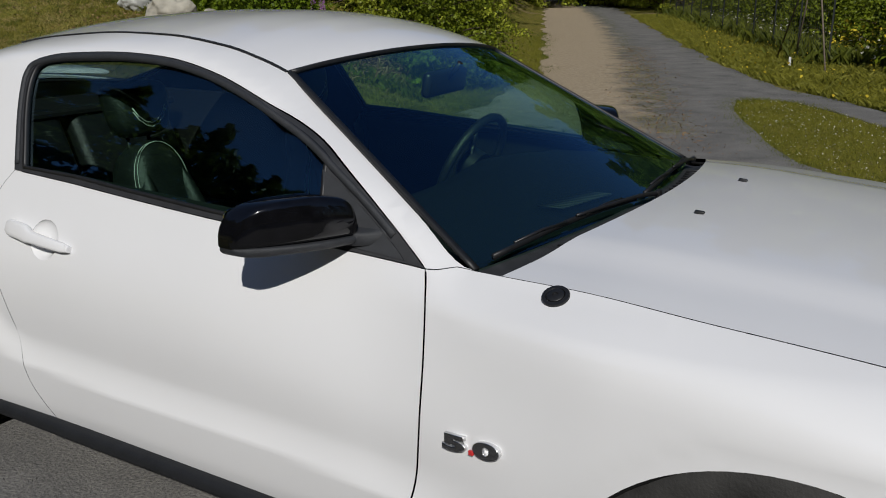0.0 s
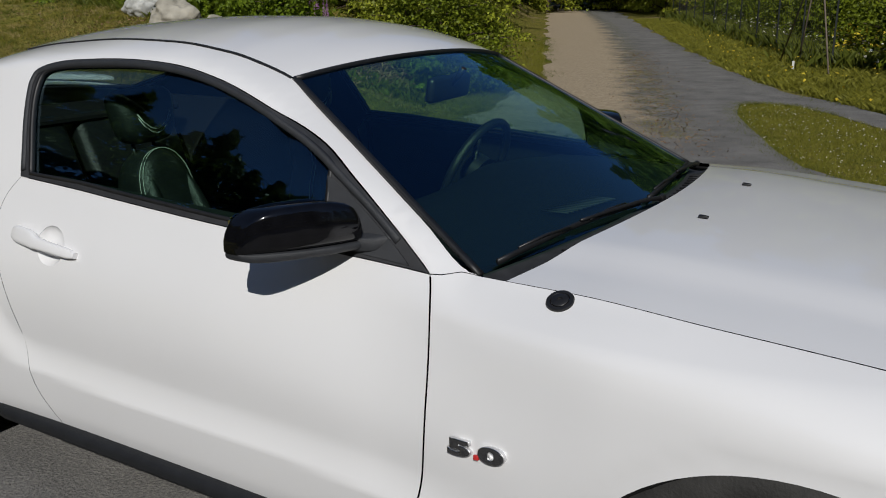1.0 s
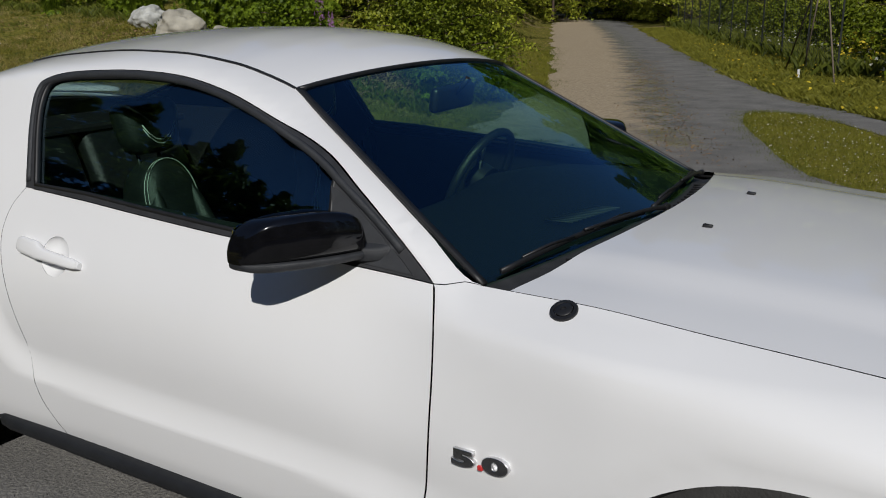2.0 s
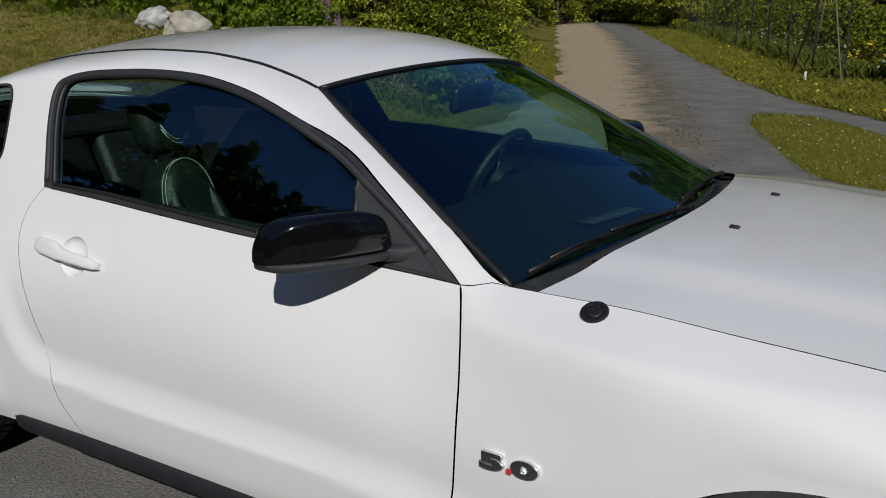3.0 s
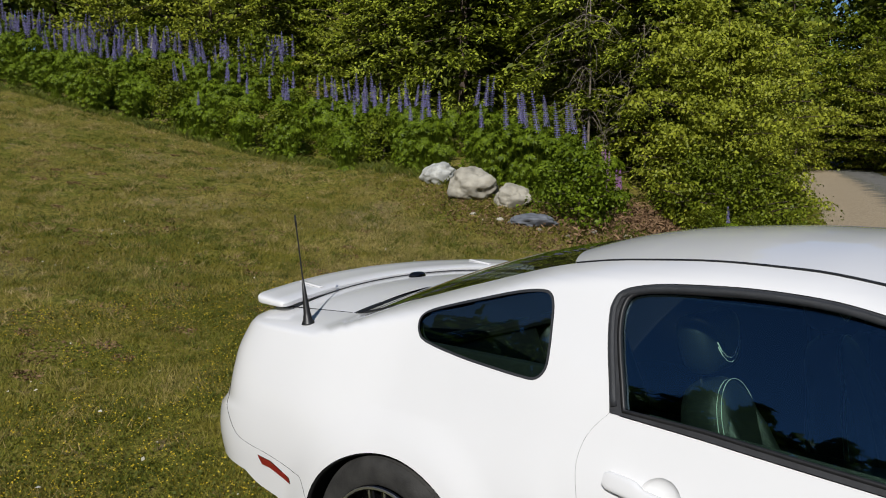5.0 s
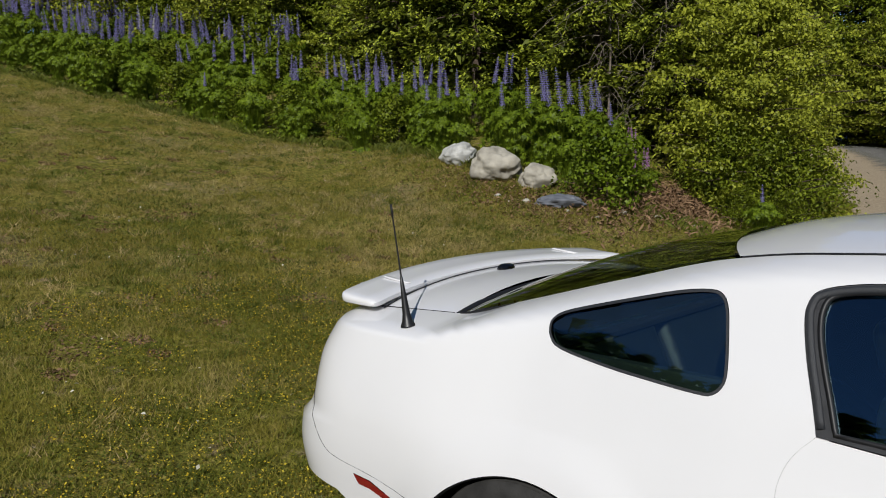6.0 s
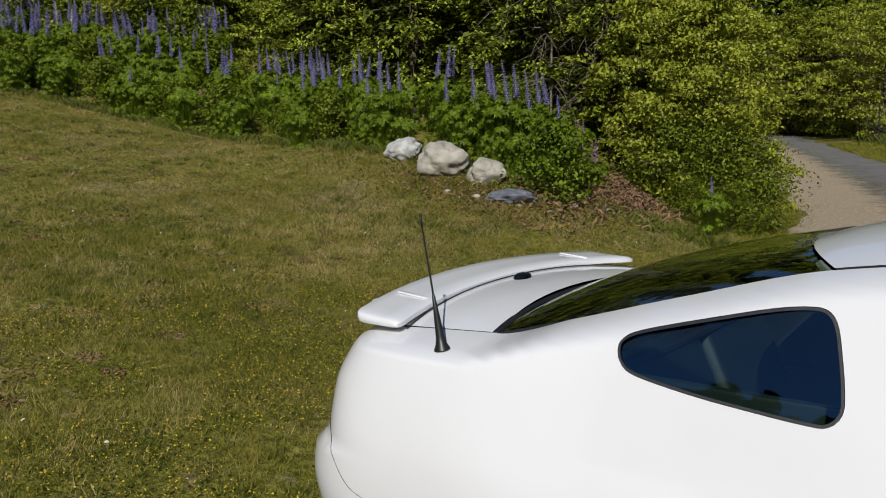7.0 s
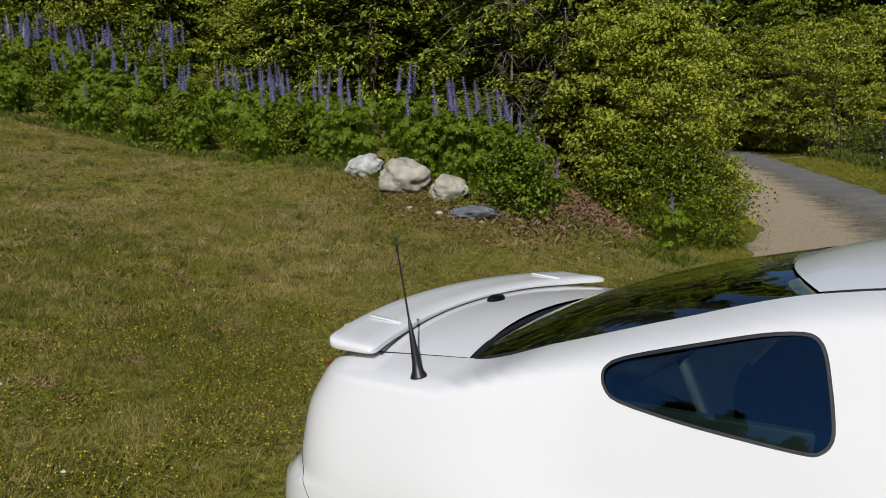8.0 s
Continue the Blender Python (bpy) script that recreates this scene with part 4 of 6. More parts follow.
# side mirror
def side_mirror(mirror):
    mr = new("side_mirror")
    mr.parent = car
    tagged(mr, "glossy black side mirror on a grey plastic arm")

    def put(name, rings, mt, label=""):
        rr = [[Vector((v.x, v.y * mirror, v.z)) for v in r] for r in rings]
        add_part(name, loft(name, rr, mt), mr, label)
    # sections across the car from the inner end outwards; the front face sweeps back
    def head(up, y_in, y_out, shrink=0.0):
        rings = []
        for q in np.concatenate([[0, .02, .06], np.linspace(.12, .82, 9), [.88, .93, .97, .99, 1.0]]):
            y = y_in + (y_out - y_in) * q
            e = keyed([(0, .86), (.02, .95), (.06, 1), (.80, 1), (.88, .95), (.93, .86), (.97, .70), (.99, .52), (1, .32)], q)
            xf = 1.878 - .070 * q - .075 * q ** 2.2 - shrink
            xb = 1.775 - .105 * q + shrink
            xc, hx = (xf + xb) / 2, (xf - xb) / 2 * (.5 + .5 * e)
            z0 = .958 if up else .958 - .020 * e - .002 * q
            z1 = .958 + .096 * keyed([(0, .78), (.12, .92), (.35, 1), (.6, .98), (.8, .90), (.92, .78), (1, .62)], q) * e if up else .959
            cz, hz = (z0 + z1) / 2, (z1 - z0) / 2
            ring = []
            for k in range(28):
                t = 2 * math.pi * k / 28
                c_, s_ = math.cos(t), math.sin(t)
                c_, s_ = math.copysign(abs(c_) ** .40, c_), math.copysign(abs(s_) ** .44, s_)
                lean = -.16 * max(0, s_) * max(0, c_) if up else .10 * min(0, s_) * max(0, c_)
                ring.append(Vector((xc + hx * c_ * (1 + lean), y, cz + hz * s_)))
            rings.append(ring)
        return rings
    put("mirror_cap", head(True, -.797, -1.016), M["gloss_black"], "glossy black mirror cap")
    put("mirror_base", head(False, -.792, -1.014, .002), M["plastic"], "grey plastic mirror underside")
    arm = []
    for q in np.linspace(0, 1, 9):
        c0 = Vector((1.828, -.80, .949)).lerp(Vector((1.885, -.752, .950)), q)
        hx, hz = .049 + .030 * q, .0165 + .016 * q ** 2
        arm.append([c0 + Vector((a, 0, b)) for a, b in oval(20, hx, hz, 4)])
    put("mirror_arm", arm, M["plastic"])
    # glass faces the rear
    gl = [[Vector((1.742 - .46 * -(a) * .95 - .006 * k - .03, -.905 + a * (1 - .03 * k), 1.0 + b * (1 - .03 * k))) for a, b in oval(24, .085, .036, 4)] for k in (0, 1)]
    put("mirror_glass", gl, M["mirror"], "silvered mirror glass")


for mirror in (1, -1):
    side_mirror(mirror)
sail = rounded([(1.762, .942), (1.758, 1.018), (1.736, 1.080)], 3) + rounded([(1.80, 1.050), (1.88, .997), (1.95, .948), (1.988, .918)], 3) + [(1.86, .928)]
for mirror in (False, True):
    add_part("mirror_sail", panel_mesh("mirror_sail", sail, lambda s, z: side(s, z, .006), M["plastic"], (), .03, .016, .012, mirror), car, "grained grey plastic mirror sail")

# marker lights
mk = [(-.672, .588), (-.49, .549), (-.484, .530), (-.648, .560)]
for mirror in (False, True):
    add_part("marker_light", panel_mesh("marker_light", to_s(mk), lambda s, z: side(s, z, .004), M["red_lens"], (), .03, .004, .008, mirror), car, "red side marker lens")
# tail lights and plate panel at the back
for sg in (-1, 1):
    for k in range(3):
        add_part("tail_light", block("tail_light", (.03, .085, .13), M["red_lens"], .008, 2, Matrix.Translation((-1.135, sg * (.30 + .105 * k), .90)) @ pose(0, 0, 0, 0, 0, sg * (8 + 6 * k))), car)

# fender badge: digits in dark chrome with a red point
badge = new("badge")
badge.parent = car
tagged(badge, "dark chrome 5.0 numerals with a red point")
f = side_frame(2.227, .607, 4)


def digit(ch, dx, size, mt, mr, grow=.0018, drop=0.0):
    cu = bpy.data.curves.new("digit", "FONT")
    cu.body, cu.size, cu.extrude, cu.bevel_depth, cu.offset = ch, size, .004, .0012, grow
    cu.align_x = "CENTER"
    tmp = bpy.data.objects.new("tmp", cu)
    scene.collection.objects.link(tmp)
    dg = bpy.context.evaluated_depsgraph_get()
    me = bpy.data.meshes.new_from_object(tmp.evaluated_get(dg))
    bpy.data.objects.remove(tmp)
    for v in me.vertices:
        p = f @ Vector((dx + v.co.x * 1.9, (v.co.y - size * .34) * .74, .005 + drop + v.co.z))
        v.co = Vector((p.x, p.y * mr, p.z))
    me.materials.clear()
    me.materials.append(mt)
    return me


for mr in (1,):
    add_part("numeral_edge", digit("5", -.040, .058, M["machined"], mr, .0026, -.0014), badge, "bright numeral edge")
    add_part("numeral_edge", digit("0", .036, .058, M["machined"], mr, .0026, -.0014), badge, "bright numeral edge")
    add_part("numeral", digit("5", -.040, .058, M["badge"], mr), badge)
    add_part("numeral", digit("0", .036, .058, M["badge"], mr), badge)
add_part("point", block("point", (.012, .011, .008), M["red_paint"], .002, 1, f @ Matrix.Translation((.0, -.012, .005))), badge, "red point")

# bonnet pin
pin = new("hood_pin")
pin.parent = car
tagged(pin, "round black push-button hood pin")
c = Vector((2.338, -.790, 0))
zc = min(((abs(half_width(2.338, z) - .790), z) for z in np.linspace(.86, .911, 60)))[1]
n = side_normal(2.338, zc)
m = Matrix.Translation(side(2.338, zc)) @ n.to_track_quat("Z", "Y").to_matrix().to_4x4()
for nm, prof in (("ring", [(.0265, -.004), (.0285, .003), (.027, .006), (.020, .0065), (.0185, .004)]), ("button", [(.0175, .0), (.0175, .0065), (.0155, .008), (.006, .008), (.0055, .0055), (0, .0055)])):
    rings = [[m @ Vector((r * math.cos(a), r * math.sin(a), o)) for a in np.linspace(0, 2 * math.pi, 28, endpoint=False)] for r, o in prof]
    add_part(nm, loft(nm, rings, M["plastic_dark"], nm == "button"), pin)

# washer nozzles
for sg in (-1, 1):
    p = Vector((2.452, sg * .218, hood_z(2.452, .218)))
    add_part("washer_nozzle", block("washer_nozzle", (.024, .015, .009), M["plastic_dark"], .003, 2, Matrix.Translation(p + Vector((0, 0, .004))), lambda v: Vector((v.x, v.y * (1.0 if v.x < 0 else .7), v.z * (1 if v.x < 0 else .7)))), car)

# cowl and wipers


def cowl_at(u, v):
    y = (2 * u - 1) * .735
    a = screen_base(y) + Vector((-.02, 0, -.012))
    b = Vector((hood_rear(y) + .012, y, hood_z(hood_rear(y), y) - .016))
    p = a.lerp(b, v)
    return p - Vector((0, 0, .012 * math.sin(v * math.pi)))


add_part("cowl", grid_mesh("cowl", cowl_at, 41, 8, M["trim"], flip=True), car, "matte black plastic cowl")
for k in range(22):
    y = -.5 + k * .047
    a, b = cowl_at((y / .735 + 1) / 2, .25), cowl_at((y / .735 + 1) / 2, .8)
    add_part("cowl_rib", rod([a + Vector((0, 0, .002)), b + Vector((0, 0, .002))], .003, M["trim"], "cowl_rib", 5), car)
for y0, y1, piv in ((-.70, -.12, -.02), (-.06, .60, .62)):
    wp = new("wiper")
    wp.parent = car
    tagged(wp, "black windshield wiper at rest")

    def on_screen(y, up, lift):
        a = ws(y / .748, 1 - up)
        return a + Vector((.02, 0, .05)).normalized() * lift
    blade = [on_screen(y, .012 + .02 * math.sin((y - y0) / (y1 - y0) * math.pi), .010) for y in np.linspace(y0, y1, 14)]
    add_part("blade", sweep(blade, [(-.003, -.008), (.003, -.008), (.005, .003), (0, .006), (-.005, .003)], M["rubber"], "blade"), wp)
    pts = [on_screen(piv, -.015, .016), on_screen((piv * 2 + (y0 + y1) / 2) / 3, .005, .022), on_screen((y0 + y1) / 2, .030, .020)]
    arm = [Vector(p) for p in rounded([tuple(p) for p in pts], 5)]
    add_part("arm", rod(arm, .0055, M["plastic_dark"], "arm", 8, lambda q: 1.3 - .6 * q), wp)
    for y in (y0 + .16, y1 - .16):
        add_part("bracket", rod([on_screen(y - .09, .026, .014), on_screen(y, .028, .020), on_screen(y + .09, .026, .014)], .0035, M["plastic_dark"], "bracket", 6), wp)
    add_part("pivot", lathe("pivot", [(0, .008), (.009, .006), (.010, -.015)], M["plastic_dark"], 14, -1, on_screen(piv, -.015, .016)), wp)

# antenna
ant = new("antenna")
ant.parent = car
tagged(ant, "thin black whip antenna on a conical base")
za = min((abs(half_width(-.578, z) - .775), z) for z in np.linspace(1.0, 1.069, 80))[1]
ab = Vector((-.582, -.775, za - .003))
at_ = Vector((-.650, -.772, 1.420))
dr = (at_ - ab).normalized()
prof = [(0, .024), (.006, .0225), (.018, .0165), (.04, .0125), (.10, .0085), (.155, .0045), (.16, .0022)]
rings = []
ax1 = dr.orthogonal().normalized()
ax2 = dr.cross(ax1)
for h, r in prof:
    rings.append([ab + dr * h + ax1 * r * math.cos(a) + ax2 * r * math.sin(a) for a in np.linspace(0, 2 * math.pi, 20, endpoint=False)])
add_part("base", loft("base", rings, M["plastic_dark"]), ant)
mast = [ab + dr * h for h in np.linspace(.15, (at_ - ab).length, 60)]
add_part("mast", rod(mast, .0030, M["plastic_dark"], "mast", 6, lambda q: (1.0 - .25 * q) * (1 + .25 * math.sin(q * 160))), ant)
add_part("tip", rod([at_ - dr * .035, at_ + dr * .004], .0036, M["plastic_dark"], "tip", 8), ant)

# spoiler
sp = new("spoiler")
sp.parent = car
tagged(sp, "white body-coloured trunk spoiler with raised pads")


def spoiler_section(y):
    """Front and rear line of the spoiler at a place across."""
    k = 1 - (abs(y) / .74) ** 2
    front = -.775 - .125 * k ** .9
    rear = -.965 - .125 * k
    zt = 1.101 + .034 * k
    return front, rear, zt


rings = []
for y in np.concatenate([[-.742, -.738, -.725], np.linspace(-.70, .70, 40), [.725, .738, .742]]):
    a, b, zt = spoiler_section(max(-.74, min(.74, y)))
    e = 1 if abs(y) < .72 else (.9 if abs(y) < .73 else (.72 if abs(y) < .74 else .45))
    th = .030
    zm = zt - th / 2 - .002
    pts = [(a, -.40), (a + .002, .10), (a - .012, .36), (a + (b - a) * .35, .50), (a + (b - a) * .75, .66), (b + .012, .80), (b + .002, .70), (b, .30), (b + .006, -.30), (b + .03, -.5), (a - .03, -.5)]
    cxm = (a + b) / 2
    rings.append([Vector((cxm + (x - cxm) * (.55 + .45 * e), y, zm + zz * th * e)) for x, zz in pts])
add_part("blade", loft("blade", rings, M["paint"]), sp)
for yy in (-.50, .50):
    a, b, zt = spoiler_section(yy)
    pad = block("pad", (.13, .020, .006), M["paint"], .0028, 3, Matrix.Translation(((a + b) / 2 + .01, yy, zt + .0025)) @ pose(0, 0, 0, 0, 5, 0))
    add_part("pad", pad, sp)
add_part("foot", block("foot", (.06, 1.2, .05), M["paint"], .01, 2, Matrix.Translation((-1.0, 0, 1.090))), sp)
# shadow along the spoiler's front edge, laid in as a thin dark rod
shadow_line = [Vector((spoiler_section(y)[0] + .004, y, deck_z(spoiler_section(y)[0], y) + .003)) for y in np.linspace(-.69, .69, 40)]
add_part("shadow_line", rod(shadow_line, .0020, M["rubber"], "shadow_line", 6), sp)
# dark rods stand in for the shaded gap on each side of the lid
for sg in (-1, 1):
    gap = [Vector((x, sg * keyed(EDGE_Y, x), keyed(EDGE_Z, x) + .0008)) for x in np.linspace(-.53, -.90, 14)]
    add_part("trunk_gap_line", rod(gap, .0013, M["rubber"], "trunk_gap_line", 6), car)
# lock cover in the middle of the deck
rings = []
for q, o in ((1, -.004), (1, .006), (.86, .014), (.55, .019), (.05, .021)):
    rings.append([Vector((-.842 + .026 * q * math.cos(a), .045 * q * math.sin(a), deck_z(-.842, 0) + o)) for a in np.linspace(0, 2 * math.pi, 28, endpoint=False)])
add_part("lid_button", loft("lid_button", rings, M["gloss_black"]), car, "small domed black button on the trunk lid")

# ---- inside ----
def car_seat(y, lean):
    st = new("front_seat")
    st.parent = car
    tagged(st, "black leather front seat with white stitching")
    add_part("cushion", block("cushion", (.52, .48, .18), M["leather"], .05, 4, Matrix.Translation((1.02, y, .48))), st)
    bk = pose(.855, y, .70, 0, -15, 0)

    def outline(k, top):
        """Half-round shoulders over straight sides."""
        pts = [(-.225 * k, -.30), (-.225 * k, -.1), (-.160 * k, .08)]
        pts += [(-.105 * k * math.cos(a), .16 + (top - .16) * math.sin(a) ** .8) for a in np.linspace(.0, math.pi, 17)]
        return pts + [(.160 * k, .08), (.225 * k, -.1), (.225 * k, -.30)]
    rings = [[bk @ Vector((x, a, b)) for a, b in outline(k, t)] for x, k, t in ((-.075, .80, .285), (-.062, .94, .315), (-.03, 1, .33), (.025, 1, .33), (.055, .95, .318), (.072, .84, .29), (.078, .70, .25))]
    add_part("backrest", loft("backrest", rings, M["leather"]), st)
    for sg in (-1, 1):
        wing = [[bk @ Vector((.06 + .055 * math.sin(a) * w, sg * (.150 - .085 * q + .04 * math.cos(a) * w), -.28 + .52 * q)) for a in np.linspace(0, 2 * math.pi, 14, endpoint=False)]
                for q, w in ((0, .7), (.1, 1), (.4, 1.05), (.7, .9), (.88, .6), (1, .2))]
        add_part("bolster", loft("bolster", wing, M["leather"]), st)
        for dx, k in ((.058, .955), (.046, .985)) if sg < 0 else ((.058, .93),):
            arc = [(a, b) for a, b in outline(k, .318) if a * sg > -.02]
            arc = arc if sg < 0 else arc[::-1]
            add_part("seam", rod([bk @ Vector((dx + .003, a, b + .002)) for a, b in arc], .0011, M["stitch"], "seam", 4), st, "white stitching")
    hr = pose(.765, y, 1.12, 0, -10, 0)
    add_part("headrest", block("headrest", (.11, .24, .17), M["leather"], .05, 4, hr, lambda v: Vector((v.x, v.y * (.78 if v.z < 0 else 1), v.z))), st)
    for lift in (0, .012):
        vee = [hr @ Vector((.057, a, b + lift)) for a, b in ((-.062, -.01), (-.045, -.035), (-.02, -.055), (0, -.06), (.02, -.055), (.045, -.035), (.062, -.01))]
        add_part("seam", rod(vee, .0016, M["stitch"], "seam", 4), st, "white stitching")
    for sg in (-1, 1):
        add_part("headrest_post", rod([hr @ Vector((-.02, sg * .04, -.06)), hr @ Vector((-.02, sg * .04, -.16))], .006, M["plastic_dark"], "headrest_post", 8), st)


car_seat(-.42, 0)
car_seat(.38, 0)
rs = new("rear_seat")
rs.parent = car
tagged(rs, "black leather rear bench")
add_part("cushion", block("cushion", (.45, 1.1, .16), M["leather"], .04, 3, Matrix.Translation((.12, 0, .50))), rs)
for sg in (-1, 1):
    add_part("backrest", block("backrest", (.12, .50, .50), M["leather"], .04, 3, pose(-.12, sg * .27, .78, 0, -24, 0)), rs)
add_part("parcel_shelf", block("parcel_shelf", (.45, 1.12, .03), M["carpet"], .008, 1, Matrix.Translation((-.36, 0, 1.0))), car)
add_part("cabin_floor", block("cabin_floor", (2.4, 1.5, .04), M["carpet"], .008, 1, Matrix.Translation((.9, 0, .38))), car)
add_part("center_console", block("center_console", (.95, .22, .30), M["plastic_dark"], .03, 3, Matrix.Translation((1.15, 0, .55))), car)
dash = []
for y in np.linspace(-.70, .70, 25):
    k = 1 - (y / .72) ** 2
    x0 = 2.10 + .12 * k
    hump = .035 * math.exp(-((y - .37) / .2) ** 2)
    pts = [(x0, .905), (1.90, .915 + hump * .4), (1.68, .905 + hump), (1.55, .875 + hump), (1.50, .80), (1.56, .66), (1.75, .56), (x0, .56)]
    dash.append([Vector((a, y, b)) for a, b in pts])
add_part("dashboard", loft("dashboard", dash, M["dash"]), car, "dark grey soft-touch dashboard")
for k in range(12):
    add_part("vent_slat", rod([Vector((2.02 + .004 * k, -.20 + .022 * k * 0 + .02 * k, .921)), Vector((2.10 + .004 * k, -.20 + .02 * k, .923))], .003, M["plastic"], "vent_slat", 4), car)
# steering wheel on the far side
swh = new("steering_wheel")
swh.parent = car
tagged(swh, "black leather steering wheel with metal spokes")
sm = pose(1.50, .38, .885, 0, -66, 0)
ring = [sm @ Vector((.185 * math.cos(a), .185 * math.sin(a), 0)) for a in np.linspace(0, 2 * math.pi, 48, endpoint=False)]
add_part("wheel_rim", sweep(ring, [(.015 * math.cos(a), .015 * math.sin(a)) for a in np.linspace(0, 2 * math.pi, 10, endpoint=False)], M["leather"], "wheel_rim", up=(sm.to_3x3() @ Vector((0, 0, 1))), closed=True), swh)
add_part("wheel_hub", loft("wheel_hub", [[sm @ Vector((.06 * q * math.cos(a), .065 * q * math.sin(a), o)) for a in np.linspace(0, 2 * math.pi, 24, endpoint=False)] for q, o in ((1, -.03), (1, .02), (.8, .03), (.1, .032))], M["plastic_dark"]), swh)
for a in (90, 210, 330):
    p, q = Vector((.05 * math.cos(radians(a)), .05 * math.sin(radians(a)), .01)), Vector((.178 * math.cos(radians(a)), .178 * math.sin(radians(a)), 0))
    add_part("wheel_spoke", rod([sm @ p, sm @ q], .012, M["chrome"], "wheel_spoke", 8), swh)
add_part("steering_column", rod([sm @ Vector((0, 0, -.02)), sm @ Vector((0, 0, -.25))], .04, M["plastic_dark"], "steering_column", 12), car)
# inside mirror
rv = new("inside_mirror")
rv.parent = car
tagged(rv, "black rear-view mirror on a stalk")
mp = pose(1.60, .03, 1.205, 0, 8, 6)
add_part("housing", block("housing", (.03, .27, .075), M["plastic_dark"], .014, 3, mp), rv)
add_part("glass", block("glass", (.004, .23, .055), M["mirror"], .001, 1, mp @ Matrix.Translation((-.016, 0, 0))), rv)
add_part("stalk", rod([mp @ Vector((.01, 0, .01)), Vector((1.66, .02, 1.262))], .009, M["plastic_dark"], "stalk", 8), rv)
# head lining
add_part("headliner", panel_mesh("headliner", inset(roof_outline, .02), lambda x, y: Vector((x, y, roof_z(x, y) - .03)), M["carpet"], res=.12, flange=0), car)

for sg in (-1, 1):
    add_part("rear_side_trim", block("rear_side_trim", (1.22, .03, .62), M["plastic_dark"], .012, 2, Matrix.Translation((-.02, sg * .665, .725))), car)
# inner door trims
for mirror in (False, True):
    trim = [(.78, .50), (1.95, .50), (1.95, .90), (1.75, .945), (1.3, .962), (.78, .985)]
    add_part("door_trim", panel_mesh("door_trim", trim, lambda s, z: side(s, z, -.07 - .05 * ease(.95, .75, z)), M["leather"], (), .08, .03, None, mirror), car)

# dark lining on the inside of pillars and quarters
lining_top = [(x, keyed(EDGE_Z, x) - .010) for x in np.linspace(2.06, -.5, 70)]
lining = lining_top + [(-.50, .86), (.38, .80), (.46, .56), (.64, .56), (.66, .90), (.72, .965), (2.0, .90)]
for mirror in (False, True):
    add_part("cabin_lining", panel_mesh("cabin_lining", lining, lambda s, z: side(s, z, -.026), M["carpet"], [inset(glass_loop, -.010), inset(quarter_glass, -.006)], .08, 0, .03, mirror), car)
# ---- plants ----
rng = np.random.default_rng(7)


def unit(v):
    return v / np.maximum(1e-9, np.linalg.norm(v, axis=-1, keepdims=True))


def quad_mesh(name, quads, material):
    """Many separate three- or four-cornered leaves as one mesh; quads is (n, corners, 3)."""
    n, k = quads.shape[:2]
    me = bpy.data.meshes.new(name)
    me.vertices.add(n * k)
    me.vertices.foreach_set("co", np.ascontiguousarray(quads, dtype=np.float32).ravel())
    me.loops.add(n * k)
    me.loops.foreach_set("vertex_index", np.arange(n * k, dtype=np.int32))
    me.polygons.add(n)
    me.polygons.foreach_set("loop_start", np.arange(0, n * k, k, dtype=np.int32))
    me.update()
    me.materials.append(material)
    return me


def leaf_quads(c, n, length, width, droop=.15, axis=None):
    """Pointed leaves about the centres c, facing n."""
    n = unit(n)
    a = rng.normal(size=c.shape) if axis is None else axis
    a = unit(a - n * np.sum(a * n, -1, keepdims=True))
    b = np.cross(n, a)
    L, W = np.broadcast_to(length, (len(c),))[:, None], np.broadcast_to(width, (len(c),))[:, None]
    return np.stack([c - a * L * .5, c + b * W * .5 - a * L * .05 + n * L * droop * .5, c + a * L * .5 - n * L * droop, c - b * W * .5 - a * L * .05 + n * L * droop * .5], 1)


def ball(n):
    v = unit(rng.normal(size=(n, 3)))
    return v * rng.random((n, 1)) ** (1 / 2.2)


def joined_rods(rods, material, name, sides=6):
    vs, fs = [], []
    for path, r0, r1 in rods:
        k = len(vs)
        m = len(path)
        for i, p in enumerate(path):
            t = (path[min(i + 1, m - 1)] - path[max(i - 1, 0)]).normalized()
            a = t.orthogonal().normalized()
            b = t.cross(a)
            r = r0 + (r1 - r0) * i / (m - 1)
            vs += [p + a * r * math.cos(2 * math.pi * j / sides) + b * r * math.sin(2 * math.pi * j / sides) for j in range(sides)]
        for i in range(m - 1):
            for j in range(sides):
                fs.append([k + i * sides + j, k + i * sides + (j + 1) % sides, k + (i + 1) * sides + (j + 1) % sides, k + (i + 1) * sides + j])
    return mesh_of(name, vs, fs, None, material)


